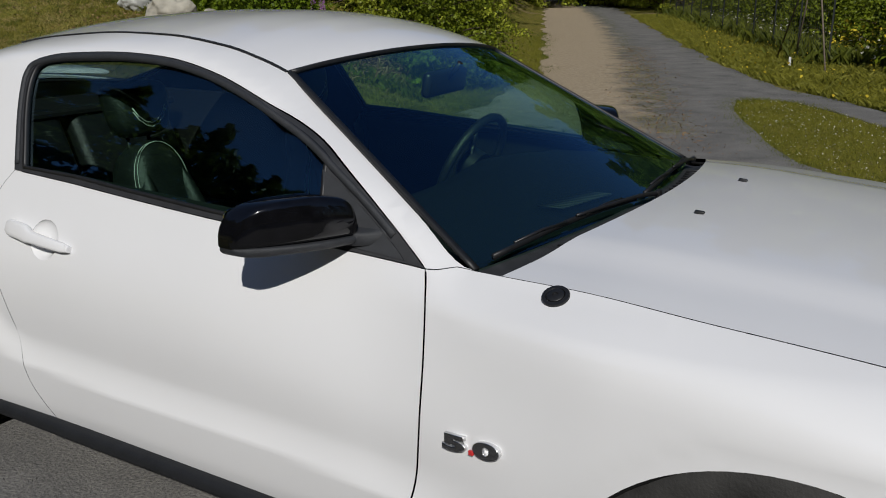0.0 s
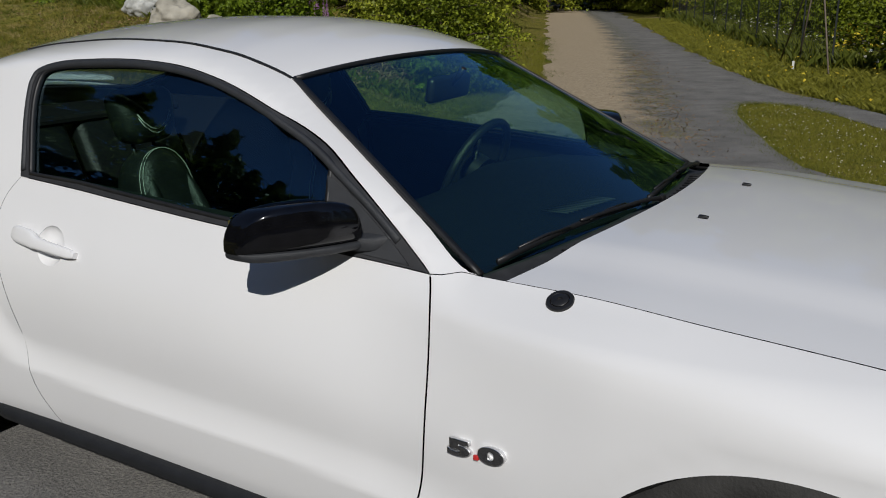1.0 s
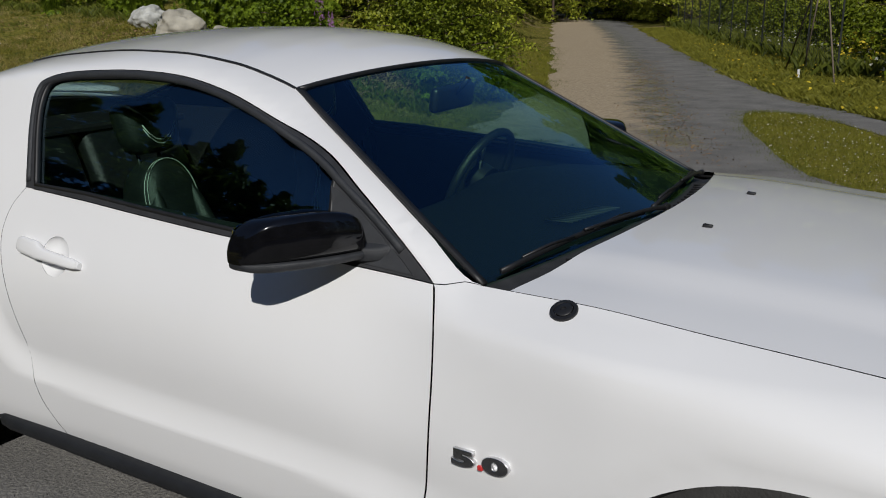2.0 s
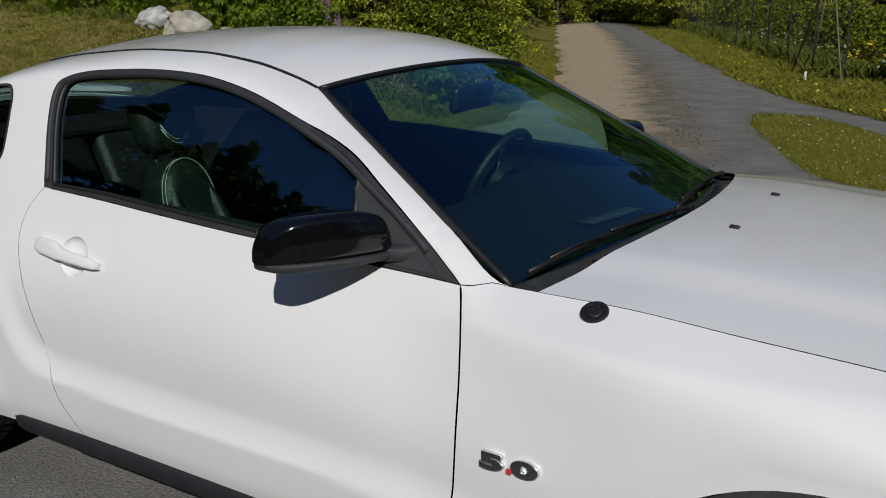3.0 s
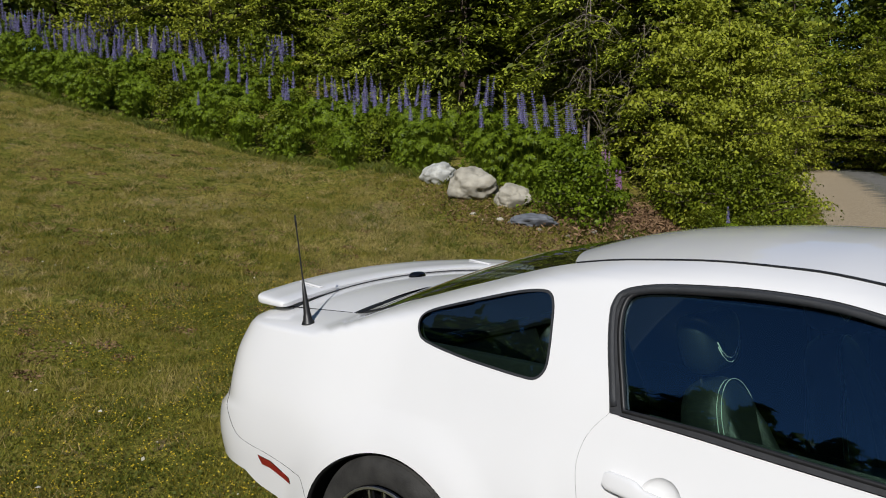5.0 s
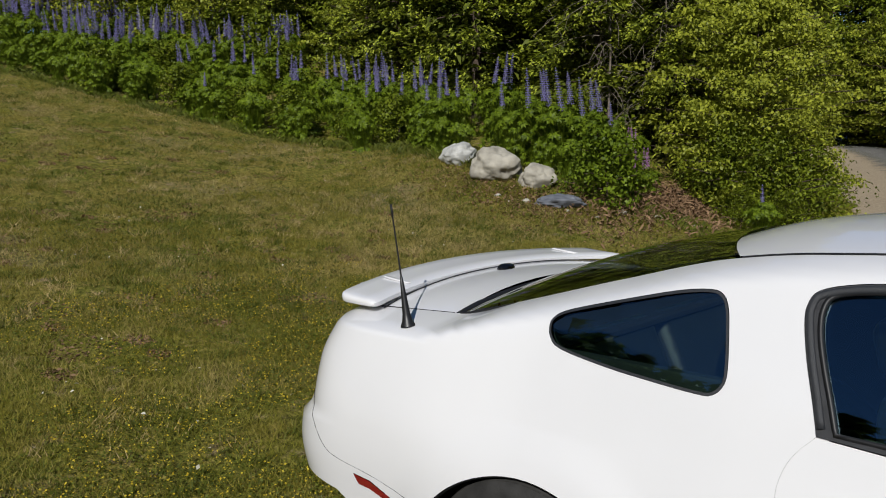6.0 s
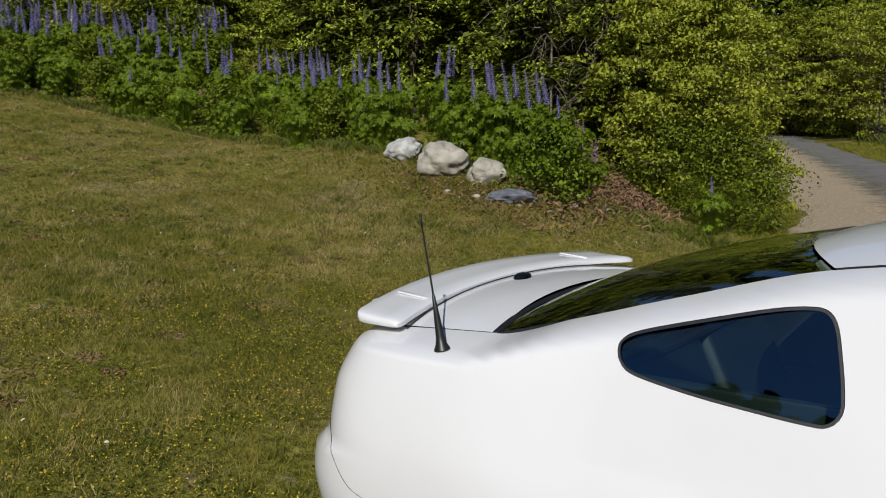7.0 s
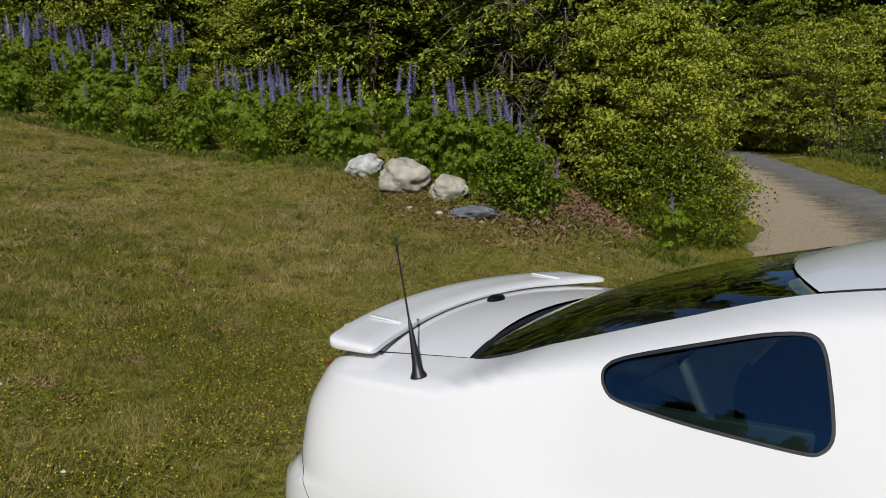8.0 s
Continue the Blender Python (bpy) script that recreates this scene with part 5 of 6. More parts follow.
def broadleaf(name, label, height, radius, n_leaves, leaf, mat, low=.1, limbs=26, category="tree", flat=.45, clump=.34, trunk_r=.06):
    """A tree or tall shrub of layered leafy sprays on limbs; built at the origin."""
    top = new(name)
    tagged(top, label, category)
    rods = [([Vector((.06 * math.sin(q * 5), .06 * math.cos(q * 4) - .06, height * .93 * q)) for q in np.linspace(0, 1, 9)], trunk_r, trunk_r * .25)]
    cs, ns = [], []
    per = n_leaves // limbs
    for k in range(limbs):
        h = low + (1 - low) * (k + rng.random()) / limbs
        az = k * 2.4 + rng.random() * .8
        prof = math.sin(math.pi * min(1, .22 + .70 * (h - low) / (1 - low) * 1.08)) ** .7
        ln = radius * prof * (.75 + .5 * rng.random())
        z0 = height * max(.03, h * .93 - .05)
        d = Vector((math.cos(az), math.sin(az), .25 + .35 * rng.random()))
        p0 = Vector((0, 0, z0))
        path = [p0 + d * ln * q + Vector((0, 0, -.18 * ln * q * q)) for q in np.linspace(0, 1, 5)]
        rods.append((path, trunk_r * .38, .006))
        m = 5
        for j in range(m):
            q = .3 + .75 * (j + rng.random() * .6) / m
            c = np.array(path[0].lerp(path[-1], min(1, q))) + rng.normal(size=3) * ln * .12
            r = clump * radius * (.6 + .6 * rng.random())
            cnt = per // m
            off = ball(cnt) * np.array([r, r, r * flat])
            cs.append(c + off)
            ns.append(off * np.array([.9, .9, .4]) / r + np.array([0, 0, .55]) + rng.normal(size=(cnt, 3)) * .5)
    c, n = np.concatenate(cs), np.concatenate(ns)
    sz = leaf * (.7 + .6 * rng.random(len(c)))
    crown = quad_mesh("crown", leaf_quads(c, n, sz, sz * .62), mat)
    add_part("trunk", joined_rods(rods, M["bark"], "trunk"), top)
    add_part("crown", crown, top)
    return top


def conifer(name, label, height, radius, n_sprays, size, mat, tips=None, limbs=60, droop=.35, bare=.06, trunk_r=.14):
    top = new(name)
    tagged(top, label, "tree")
    rods = [([Vector((.05 * math.sin(q * 3), 0, height * q)) for q in np.linspace(0, 1, 8)], trunk_r, .012)]
    cs, ns, ax = [], [], []
    tc, tn, ta = [], [], []
    per = max(6, n_sprays // limbs)
    for k in range(limbs):
        h = bare + (1 - bare) * ((k + rng.random()) / limbs) ** .9
        az = k * 2.4 + rng.random()
        ln = radius * (1 - h) ** .75 * (.7 + .5 * rng.random()) + .15
        d = Vector((math.cos(az), math.sin(az), .12))
        path = [Vector((0, 0, height * h)) + d * ln * q + Vector((0, 0, -droop * ln * q ** 1.6)) for q in np.linspace(0, 1, 6)]
        rods.append((path, .022 * trunk_r / .14, .004))
        t = rng.random(per) ** .7
        i = np.minimum(4, (t * 5).astype(int))
        pa = np.array([tuple(p) for p in path])
        f = (t * 5 - i)[:, None]
        base = pa[i] * (1 - f) + pa[i + 1] * f
        side_ = np.array([-math.sin(az), math.cos(az), 0])
        w = ln * .34 * (1.1 - t)[:, None] * rng.normal(size=(per, 1))
        c = base + side_ * w + np.array([0, 0, -.06]) * abs(w) / .3 + rng.normal(size=(per, 3)) * size * .25
        dirn = np.array([math.cos(az), math.sin(az), -.25]) + side_ * np.sign(w) * .8 + rng.normal(size=(per, 3)) * .25
        nn = np.array([0, 0, 1.0]) + rng.normal(size=(per, 3)) * .45
        cs.append(c)
        ns.append(nn)
        ax.append(dirn)
        if tips:
            s = t > .45
            for _ in range(2):
                tc.append(c[s] + dirn[s] * size * .38 + rng.normal(size=c[s].shape) * size * .22)
                tn.append(nn[s] + rng.normal(size=c[s].shape) * .3)
                ta.append(dirn[s] + rng.normal(size=c[s].shape) * .5)
    c, n, a = np.concatenate(cs), np.concatenate(ns), np.concatenate(ax)
    sz = size * (.6 + .8 * rng.random(len(c)))
    add_part("trunk", joined_rods(rods, M["bark"], "trunk"), top)
    add_part("crown", quad_mesh("crown", leaf_quads(c, n, sz, sz * .36, .18, a), mat), top)
    if tips:
        c, n, a = np.concatenate(tc), np.concatenate(tn), np.concatenate(ta)
        add_part("new_growth", quad_mesh("new_growth", leaf_quads(c, n, size * .50, size * .22, .18, a), tips), top, "bright yellow-green shoot tips")
    return top


def place(ob, x, y, turn=0.0, scale=1.0, sink=.05, lean=0.0):
    ob.matrix_basis = Matrix.Translation((x, y, terrain(x, y) - sink)) @ pose(0, 0, 0, lean, 0, turn) @ Matrix.Scale(scale, 4)
    return ob


def put_copy(ob, x, y, turn=0.0, scale=1.0, sink=.05):
    cp = copy_thing(ob, Matrix())
    return place(cp, x, y, turn, scale, sink)


# lupins
def lupin(label, spikes, petal, height=1.0):
    top = new("lupin")
    tagged(top, label, "flower plant", "lupins in the border")
    qs, stems = [], []
    for k in range(130):
        az, rr = k * 2.4, .40 * math.sqrt((k + .5) / 130)
        z = height * (.86 - .95 * rr ** 1.5 + .14 * rng.random() - .75 * (rng.random() < .5) * rng.random())
        c = np.array([rr * math.cos(az), rr * math.sin(az), max(.08, z)])
        nrm = unit(np.array([math.cos(az) * rr * 2.4, math.sin(az) * rr * 2.4, .65]) + rng.normal(size=3) * .34)
        a0 = unit(np.cross(nrm, rng.normal(size=3)))
        b0 = np.cross(nrm, a0)
        m = 8
        th = np.arange(m) * 2 * math.pi / m
        L = .050 + .050 * rng.random()
        ax = np.cos(th)[:, None] * a0 + np.sin(th)[:, None] * b0
        cc = c + ax * L * .55
        qs.append(leaf_quads(cc, np.tile(nrm, (m, 1)) + ax * .25, L, L * .36, .12, ax))
        stems.append(([Vector((rr * .3 * math.cos(az), rr * .3 * math.sin(az), 0)), Vector(c) * .6 + Vector((0, 0, .02)), Vector(c)], .004, .003))
    spike_meshes = []
    for k in range(spikes):
        fl = []
        az, rr = 1 + k * 2.2, (.04 + .26 * rng.random()) if spikes > 1 else .03
        ln = .40 + .18 * rng.random()
        b = Vector((rr * math.cos(az), rr * math.sin(az), height * (.80 + .16 * rng.random())))
        tilt = Vector((rng.normal() * .06, rng.normal() * .06, 1)).normalized()
        stems.append(([Vector((b.x * .4, b.y * .4, .05)), b, b + tilt * (ln + .03)], .006, .003))
        for j in range(17):
            q = j / 16
            m = 9
            r = .036 * (1 - q) ** .5 + .007
            th = np.arange(m) * 2 * math.pi / m + j * .5
            c = np.array(b + tilt * ln * (.05 + q * .97)) + np.stack([np.cos(th) * r, np.sin(th) * r, np.zeros(m)], 1)
            nrm = np.stack([np.cos(th), np.sin(th), np.full(m, .25)], 1)
            s = .030 * (1 - .5 * q)
            fl.append(leaf_quads(c, nrm + rng.normal(size=(m, 3)) * .25, s, s * .85, .2, np.tile(np.array([0, 0, 1.0]), (m, 1)) + nrm * .4))
        core = []
        for th0 in (0, 1.05, 2.1):
            s0 = np.array([math.cos(th0), math.sin(th0), 0]) * .012
            lo, hi = np.array(b), np.array(b + tilt * ln)
            core.append(np.stack([lo - s0, lo + s0, hi + s0 * .3, hi - s0 * .3]))
        fl.append(np.stack(core))
        spike_meshes.append(quad_mesh("flower_spike", np.concatenate(fl), petal))
    add_part("stem", joined_rods(stems, M["lupin_leaf"], "stem", 3), top)
    add_part("foliage", quad_mesh("foliage", np.concatenate(qs), M["lupin_leaf"]), top)
    for me in spike_meshes:
        add_part("flower_spike", me, top)
    return top


lup = [lupin("garden lupin with star leaves and blue flower spikes", 3, M["blue_flower"]), lupin("garden lupin with star leaves and a single blue spike", 1, M["blue_flower"], .92),
       lupin("leafy green lupin clump without flowers", 0, M["blue_flower"], .95), lupin("garden lupin with many blue flower spikes", 5, M["blue_flower"], 1.05)]
pink = lupin("low lupin with purple-pink flower spikes", 4, M["pink_flower"], .7)
white = lupin("lupin with creamy white flower spikes", 2, M["white_flower"], 1.0)


def border(x):
    """Front line of the planted border."""
    return keyed([(-22, 4.3), (-20, 5.0), (-17, 6.2), (-15, 6.9), (-13, 7.2), (-10, 7.25), (-8, 7.15), (-6.6, 7.05), (-5.4, 7.5)], x)


placed = set()


def plant(src, x, y, s):
    """The first of a kind is set down itself, later ones are copies."""
    if id(src) in placed:
        return put_copy(src, x, y, rng.random() * 360, s, .04)
    placed.add(id(src))
    return place(src, x, y, rng.random() * 360, s, .04)


# flowering clumps from the boulders up the slope
for x, y, k, s in ((-6.7, 7.55, 0, 1.0), (-6.3, 7.6, 0, 1.05), (-5.95, 7.8, 0, 1.0), (-5.6, 7.75, 1, .95), (-7.3, 7.5, 1, .9), (-8.5, 7.5, 0, .9), (-9.0, 7.55, 1, .88), (-8.0, 8.3, 0, 1.0), (-9.6, 8.1, 3, .95),
                   (-10.4, 9.2, 0, .95), (-11.5, 8.9, 3, .95), (-12.3, 9.4, 0, 1.0), (-13.7, 8.3, 3, .95), (-15.2, 8.4, 1, .9), (-16.2, 8.6, 0, .95), (-17.2, 7.9, 0, .9), (-14.8, 6.95, 1, .8)):
    plant(lup[k], x, y, s)
# thick with flowers higher up
for k in range(46):
    x = -16 - 8.5 * rng.random() ** .8
    plant(lup[(3, 0, 3)[k % 3]], x, border(x) + 1.3 + 3.4 * rng.random(), .85 + .35 * rng.random())
for k in range(12):
    x = -10 - 7 * rng.random()
    plant(lup[(0, 1, 1)[k % 3]], x, border(x) + 1.0 + 2.8 * rng.random(), .75 + .35 * rng.random())
# leaf mounds without flowers along the front, gaps between them
x = -5.9
while x > -23:
    for back in (.12, .75, 1.5):
        if rng.random() < .86:
            plant(lup[2], x + rng.normal() * .12, border(x) + back + rng.normal() * .14, .50 + .42 * rng.random() + .10 * back)
    x -= .50 + .25 * rng.random()
for k, (x, y, s) in enumerate(((-5.45, 7.75, .62), (-5.2, 8.0, .6), (-5.6, 8.25, .7))):
    (place if k == 0 else put_copy)(pink, x, y, 70 * k, s, .04)
place(white, -19.6, 8.3, 20, 1.1, .04)
put_copy(lup[1], -3.55, 8.05, 10, .62, .04)
low_bush = broadleaf("shrub", "small-leaved dark shrub at the foot of the maple", 1.5, .72, 5200, .05, M["shrub_leaf"], 0, 26, "shrub", .8, .42, .02)
place(low_bush, -3.85, 9.1, 0, 1.0)
for x, y, s in ((-4.45, 9.05, .95), (-3.6, 9.6, .9), (-3.55, 8.75, .5), (-4.05, 8.6, .45), (-4.9, 9.35, .7)):
    put_copy(low_bush, x, y, rng.random() * 360, s)

# low shrubs and filler in the border
filler = broadleaf("shrub", "dense dark green leafy shrub in the border", 1.25, .62, 2600, .075, M["shrub_leaf"], .05, 16, "shrub", .8, .5, .02)
willow = broadleaf("shrub", "fine-leaved grey-green shrub beside the boulders", 1.15, .60, 4200, .062, M["lupin_leaf"], .02, 18, "shrub", .9, .5, .02)
tagged(filler, group="border shrubs")
place(willow, -5.30, 7.2, 0, .92, .05)
first = True
for x, back, s in [(-7.0, .95, .6), (-9.9, .45, .72), (-11.2, .5, .55), (-12.6, .3, .8), (-14.2, .5, .7), (-16, .5, .8), (-18, .5, .8)] + [(-21 + 2.3 * k, 1.9 + (k % 3) * .8, .7 + .3 * ((k * 7) % 5) / 5) for k in range(7)] + [(-20.5 + 1.6 * k, 4.1 + .5 * (k % 2), 1.35) for k in range(10)]:
    y = border(x) + back
    if first:
        place(filler, x, y, 0, s)
        first = False
    else:
        put_copy(filler, x, y, rng.random() * 360, s)

# trees behind the border
fir = [conifer("conifer", "dark hemlock with drooping sprays and bright new tips", 9, 2.6, 9000, .24, M["cedar_leaf"], M["tip_leaf"], 74, .42, .03),
       conifer("conifer", "dark green fir with dense layered branches", 11, 2.9, 9000, .27, M["cedar_leaf"], M["tip_leaf"], 80, .3, .03, .17)]
fir.append(conifer("conifer", "tall fir at the far edge of the woods", 11, 2.9, 3600, .42, M["cedar_leaf"], None, 60, .3, .03, .17))
far_fir = fir[2]
for f_ in fir:
    tagged(f_, group="forest conifers")
bush = broadleaf("maple_tree", "young vine maple bush leafy down to the ground", 5.2, 1.75, 34000, .080, M["maple_leaf"], 0, 84, "tree", .36, .24, .04)
maple = [broadleaf("maple_tree", "young vine maple with yellow-green layered leaves", 5.6, 1.75, 13000, .105, M["maple_leaf"], .12, 50, "tree", .30, .24, .05),
         broadleaf("maple_tree", "leafy maple with sunlit yellow-green crown", 7.5, 2.4, 9000, .14, M["maple_leaf"], .05, 44, "tree", .28, .25, .08)]
alder = broadleaf("alder_tree", "tall alder with dense green crown", 10, 3.0, 10000, .19, M["shrub_leaf"], .04, 52, "tree", .32, .26, .13)
gloom = broadleaf("forest_tree", "shaded forest tree with deep green leaves", 11, 3.4, 8000, .24, M["dark_leaf"], .03, 46, "tree", .4, .30, .16)
place(bush, -4.42, 9.75, 30, .70)
place(maple[0], -5.35, 10.5, 140, .70)
far_tree = broadleaf("forest_tree", "tall leafy tree in the far woods", 11, 3.2, 3000, .40, M["dark_leaf"], .03, 40, "tree", .45, .30, .16)
place(far_tree, -31, 16, 0, 1.0)
place(fir[0], -8.0, 10.9, 0, .75)
put_copy(fir[0], -6.35, 10.9, 100, .62)
place(fir[1], -12.4, 12.6, 60, .6)
place(fir[2], -21.5, 17.5, 0, 1.0)
place(maple[1], -12.6, 13.6, 0, .75)
place(alder, -16.5, 13.0, 0, .6)
place(gloom, -9.6, 14.6, 0, .6)
put_copy(maple[0], -8.4, 12.6, 20, .95)
for x, y, s in ((-10.6, 10.5, .80), (-13.2, 10.9, .66), (-6.9, 12.9, .9), (-18.6, 11.2, .7)):
    put_copy(fir[0], x, y, rng.random() * 360, s)
for x, y, s in ((-9.0, 15.5, .9), (-14.6, 11.2, .55), (-19, 9.8, .6), (-21.5, 8.2, .6)):
    put_copy(maple[1], x, y, rng.random() * 360, s)
for k in range(11):
    put_copy(gloom, -27 + 1.75 * k + rng.normal() * .3, 15.2 + rng.normal() * .8 - .25 * max(0, 5 - k), rng.random() * 360, .55 + .15 * rng.random())
for k in range(5):
    put_copy(alder, -24 + 2.8 * k, 18.5 + rng.normal(), rng.random() * 360, .95 + .2 * rng.random())
for k in range(4):
    put_copy(fir[2], -19.5 + 2.6 * k, 17.2 + rng.normal() * .4, rng.random() * 360, .95 + .2 * rng.random())
snag = tagged(new("dead_conifer"), "dead conifer with bare drooping grey twigs", "tree")
rods = [([Vector((0, 0, 0)), Vector((.05, 0, 1.6)), Vector((0, .05, 3.2))], .028, .012)]
for k in range(46):
    az, h = k * 2.4, .9 + 2.4 * rng.random()
    ln = .5 + .8 * rng.random()
    d = Vector((math.cos(az), math.sin(az), .15 * rng.normal()))
    limb = [Vector((0, 0, h)) + d * ln * q + Vector((0, 0, -.45 * ln * q * q)) for q in np.linspace(0, 1, 5)]
    rods.append((limb, .009, .003))
    for q in range(5):
        a = limb[1 + q % 4]
        b = a + Vector((rng.normal() * .14, rng.normal() * .14, -.12 - .18 * rng.random()))
        rods.append(([a, a.lerp(b, .5) + Vector((0, 0, .03)), b], .004, .002))
add_part("twig_tangle", joined_rods(rods, M["dead_wood"], "twig_tangle", 4), snag)
place(snag, -7.3, 10.2)
put_copy(snag, -6.4, 10.6, 140, .85)
# west end of the lawn
for x, y, s in ((-23.5, 12.5, .95), (-26, 15, 1.1), (-22, 15.5, 1.0), (-29, 11.5, 1.1), (-25, 10, .8)):
    put_copy(gloom, x, y, rng.random() * 360, s)
for k in range(8):
    put_copy((gloom, fir[2])[k % 2], -27 - 1.5 * (k % 3), 9 - 3.2 * k, rng.random() * 360, 1.0)
for x, y, s in ((-14, 47, .9), (-17, 50, 1.0), (-10, 50, 1.0), (-20, 47, 1.0), (-12, 54, 1.1), (-7, 53, 1.1)):
    put_copy(alder, x, y, rng.random() * 360, s)
    put_copy(maple[1], x + 1.5, y - 2.5, rng.random() * 360, s)
# along the drive and past its bend
for x, y, s in ((-9.6, 19.5, .9), (-11.8, 24, .9), (-14.6, 29.5, 1.0), (-18, 36, 1.1), (-22, 43, 1.2)):
    put_copy(maple[1], x, y, rng.random() * 360, s)
    put_copy(alder, x - 3.2, y + 1, rng.random() * 360, 1.1)
for k in range(12):
    put_copy((gloom, alder, fir[2])[k % 3], -30 + 3.0 * k, 56 + rng.normal() * 2 - .4 * k, rng.random() * 360, 1.75 + .4 * rng.random())
for x, y, s in ((-13.4, 45.5, .95), (-10.9, 41.8, .9), (-8.9, 38.2, .85)):
    put_copy(maple[1], x, y, rng.random() * 360, s)
# behind the fence on the east
for x, y, s in ((-7.6, 44, 1.1), (-3.8, 36, 1.0), (-4.8, 40.5, .9), (-1.5, 31, .95), (.6, 27, .9), (2.6, 22.5, .9), (5.2, 18.5, .9), (8, 16, 1.0)):
    put_copy(maple[1], x + 1.2, y, rng.random() * 360, s)
    put_copy(gloom, x + 3.8, y + 2.5, rng.random() * 360, 1.05)
for x, y, s in ((-3.0, 33.5, 1.15), (2.0, 28.5, 1.1), (5.5, 23.0, 1.0)):
    put_copy(fir[1], x + 1.5, y + 1, rng.random() * 360, s)
for k in range(16):
    q = k / 15
    put_copy(filler, 1.9 - 11.2 * q + rng.normal() * .25 + .5, 13.9 + 25 * q + .3, rng.random() * 360, .75 + .5 * rng.random())
for k in range(8):
    q = k / 7
    put_copy(maple[0], 3.2 - 11 * q, 15.2 + 25 * q, rng.random() * 360, .42 + .2 * rng.random())
# woods behind the viewer, which the windows mirror
for k in range(46):
    a = radians(186 + 3.6 * k)
    d = 26 + 5 * ((k * 3) % 4) / 3
    x, y = 1.2 + d * math.cos(a), -1 + d * math.sin(a)
    top_z = 1.1 + d * math.tan(radians(28.6 + 3.5 * noise.noise(Vector((k * .45, 2.2, 0))) + 1.5 * rng.random()))
    put_copy((far_fir, far_fir, far_tree)[k % 3], x, y, rng.random() * 360, (top_z - terrain(x, y)) / 11)
for k in range(8):
    a = radians(-12 + 10 * k)
    put_copy((gloom, fir[2])[k % 2], 3 + 26 * math.cos(a), 2 + 26 * math.sin(a), rng.random() * 360, 1.0)

# unseen tall trees to the north-east, added for the windshield to mirror
for k in range(8):
    a, d = radians(36 + 3.9 * k), 23 + 4 * ((k * 5) % 3) / 2
    put_copy((fir[2], fir[2], far_tree)[k % 3], 2.2 + d * math.cos(a), d * math.sin(a), rng.random() * 360, 1.45 + .45 * rng.random())

# oversized firs out of view, added to block sky in the windshield's reflection
for k in range(6):
    a = radians(60 + 3.8 * k)
    put_copy(fir[2], 2.2 + 42 * math.cos(a), 42 * math.sin(a), rng.random() * 360, 2.4 + .5 * rng.random())
for x, y, s in ((-31, 13, 1.5), (-34, 8.5, 1.5), (-18.5, 35, 1.3)):
    put_copy(gloom, x, y, rng.random() * 360, s)

# a leaning trunk beyond the fence
bx, by = -5.4, 36.6
tr = tagged(new("tree_trunk", joined_rods([([Vector((bx + .16 * q * 6, by, terrain(bx, by) - .1 + 8 * q)) for q in np.linspace(0, 1, 8)], .36, .26)], M["bark"], "tree_trunk", 14)), "bare leaning conifer trunk with rough bark", "tree trunk")
# ---- boulders, fence and other things of the garden ----
def boulder(name, label, x, y, size, material, seed, sink=.06, turn=0, flat=1.0):
    bm = bmesh.new()
    bmesh.ops.create_icosphere(bm, subdivisions=5, radius=.5)
    off = Vector((seed * 3.1, seed * 1.7, seed))
    for v in bm.verts:
        p = v.co.normalized()
        d = .5 + .14 * noise.noise(p * 1.4 + off) + .07 * noise.noise(p * 3.1 + off) + .025 * noise.noise(p * 8 + off)
        # flattened facets
        for k in range(5):
            n = Vector((math.sin(seed + k * 2.1), math.cos(seed * 1.3 + k * 1.7), math.sin(k * 1.1 + seed) * .8)).normalized()
            h = p.dot(n) * d
            if h > .43:
                d -= (h - .43) * .75
        v.co = Vector((p.x * d * size[0], p.y * d * size[1], p.z * d * size[2]))
    me = bpy.data.meshes.new(name)
    bm.to_mesh(me)
    bm.free()
    me.polygons.foreach_set("use_smooth", [True] * len(me.polygons))
    me.materials.append(material)
    ob = tagged(new(name, me), label, "boulder", "boulders at the border")
    ob.matrix_basis = Matrix.Translation((x, y, terrain(x, y) + size[2] * .5 * .78 - sink)) @ pose(0, 0, 0, 0, 0, turn)
    return ob


boulder("boulder", "large cream-coloured boulder at the edge of the border", -6.76, 6.68, (.74, .58, .52), M["stone"], 1, .05, 30)
boulder("boulder", "white speckled boulder half under lupin leaves", -7.62, 6.85, (.52, .42, .36), M["stone_white"], 4, .04, 25)
boulder("boulder", "small pale oblong boulder beside a shrub", -6.14, 6.86, (.50, .40, .38), M["stone"], 7, .05, 40)
boulder("slab", "flat dark grey stone slab lying in the border edge", -5.56, 6.56, (.66, .40, .22), M["slate"], 9, .07, 35)
for k, (x, y, s) in enumerate(((-5.9, 6.3, .10), (-6.3, 6.2, .08), (-5.35, 6.45, .07), (-4.9, 7.0, .12), (-4.6, 7.35, .10), (-5.0, 6.6, .06), (-4.2, 7.6, .09))):
    boulder("stone", "small loose field stone", x, y, (s * 1.2, s * .9, s * .6), M["stone"], 11 + k, .01, 50 * k)


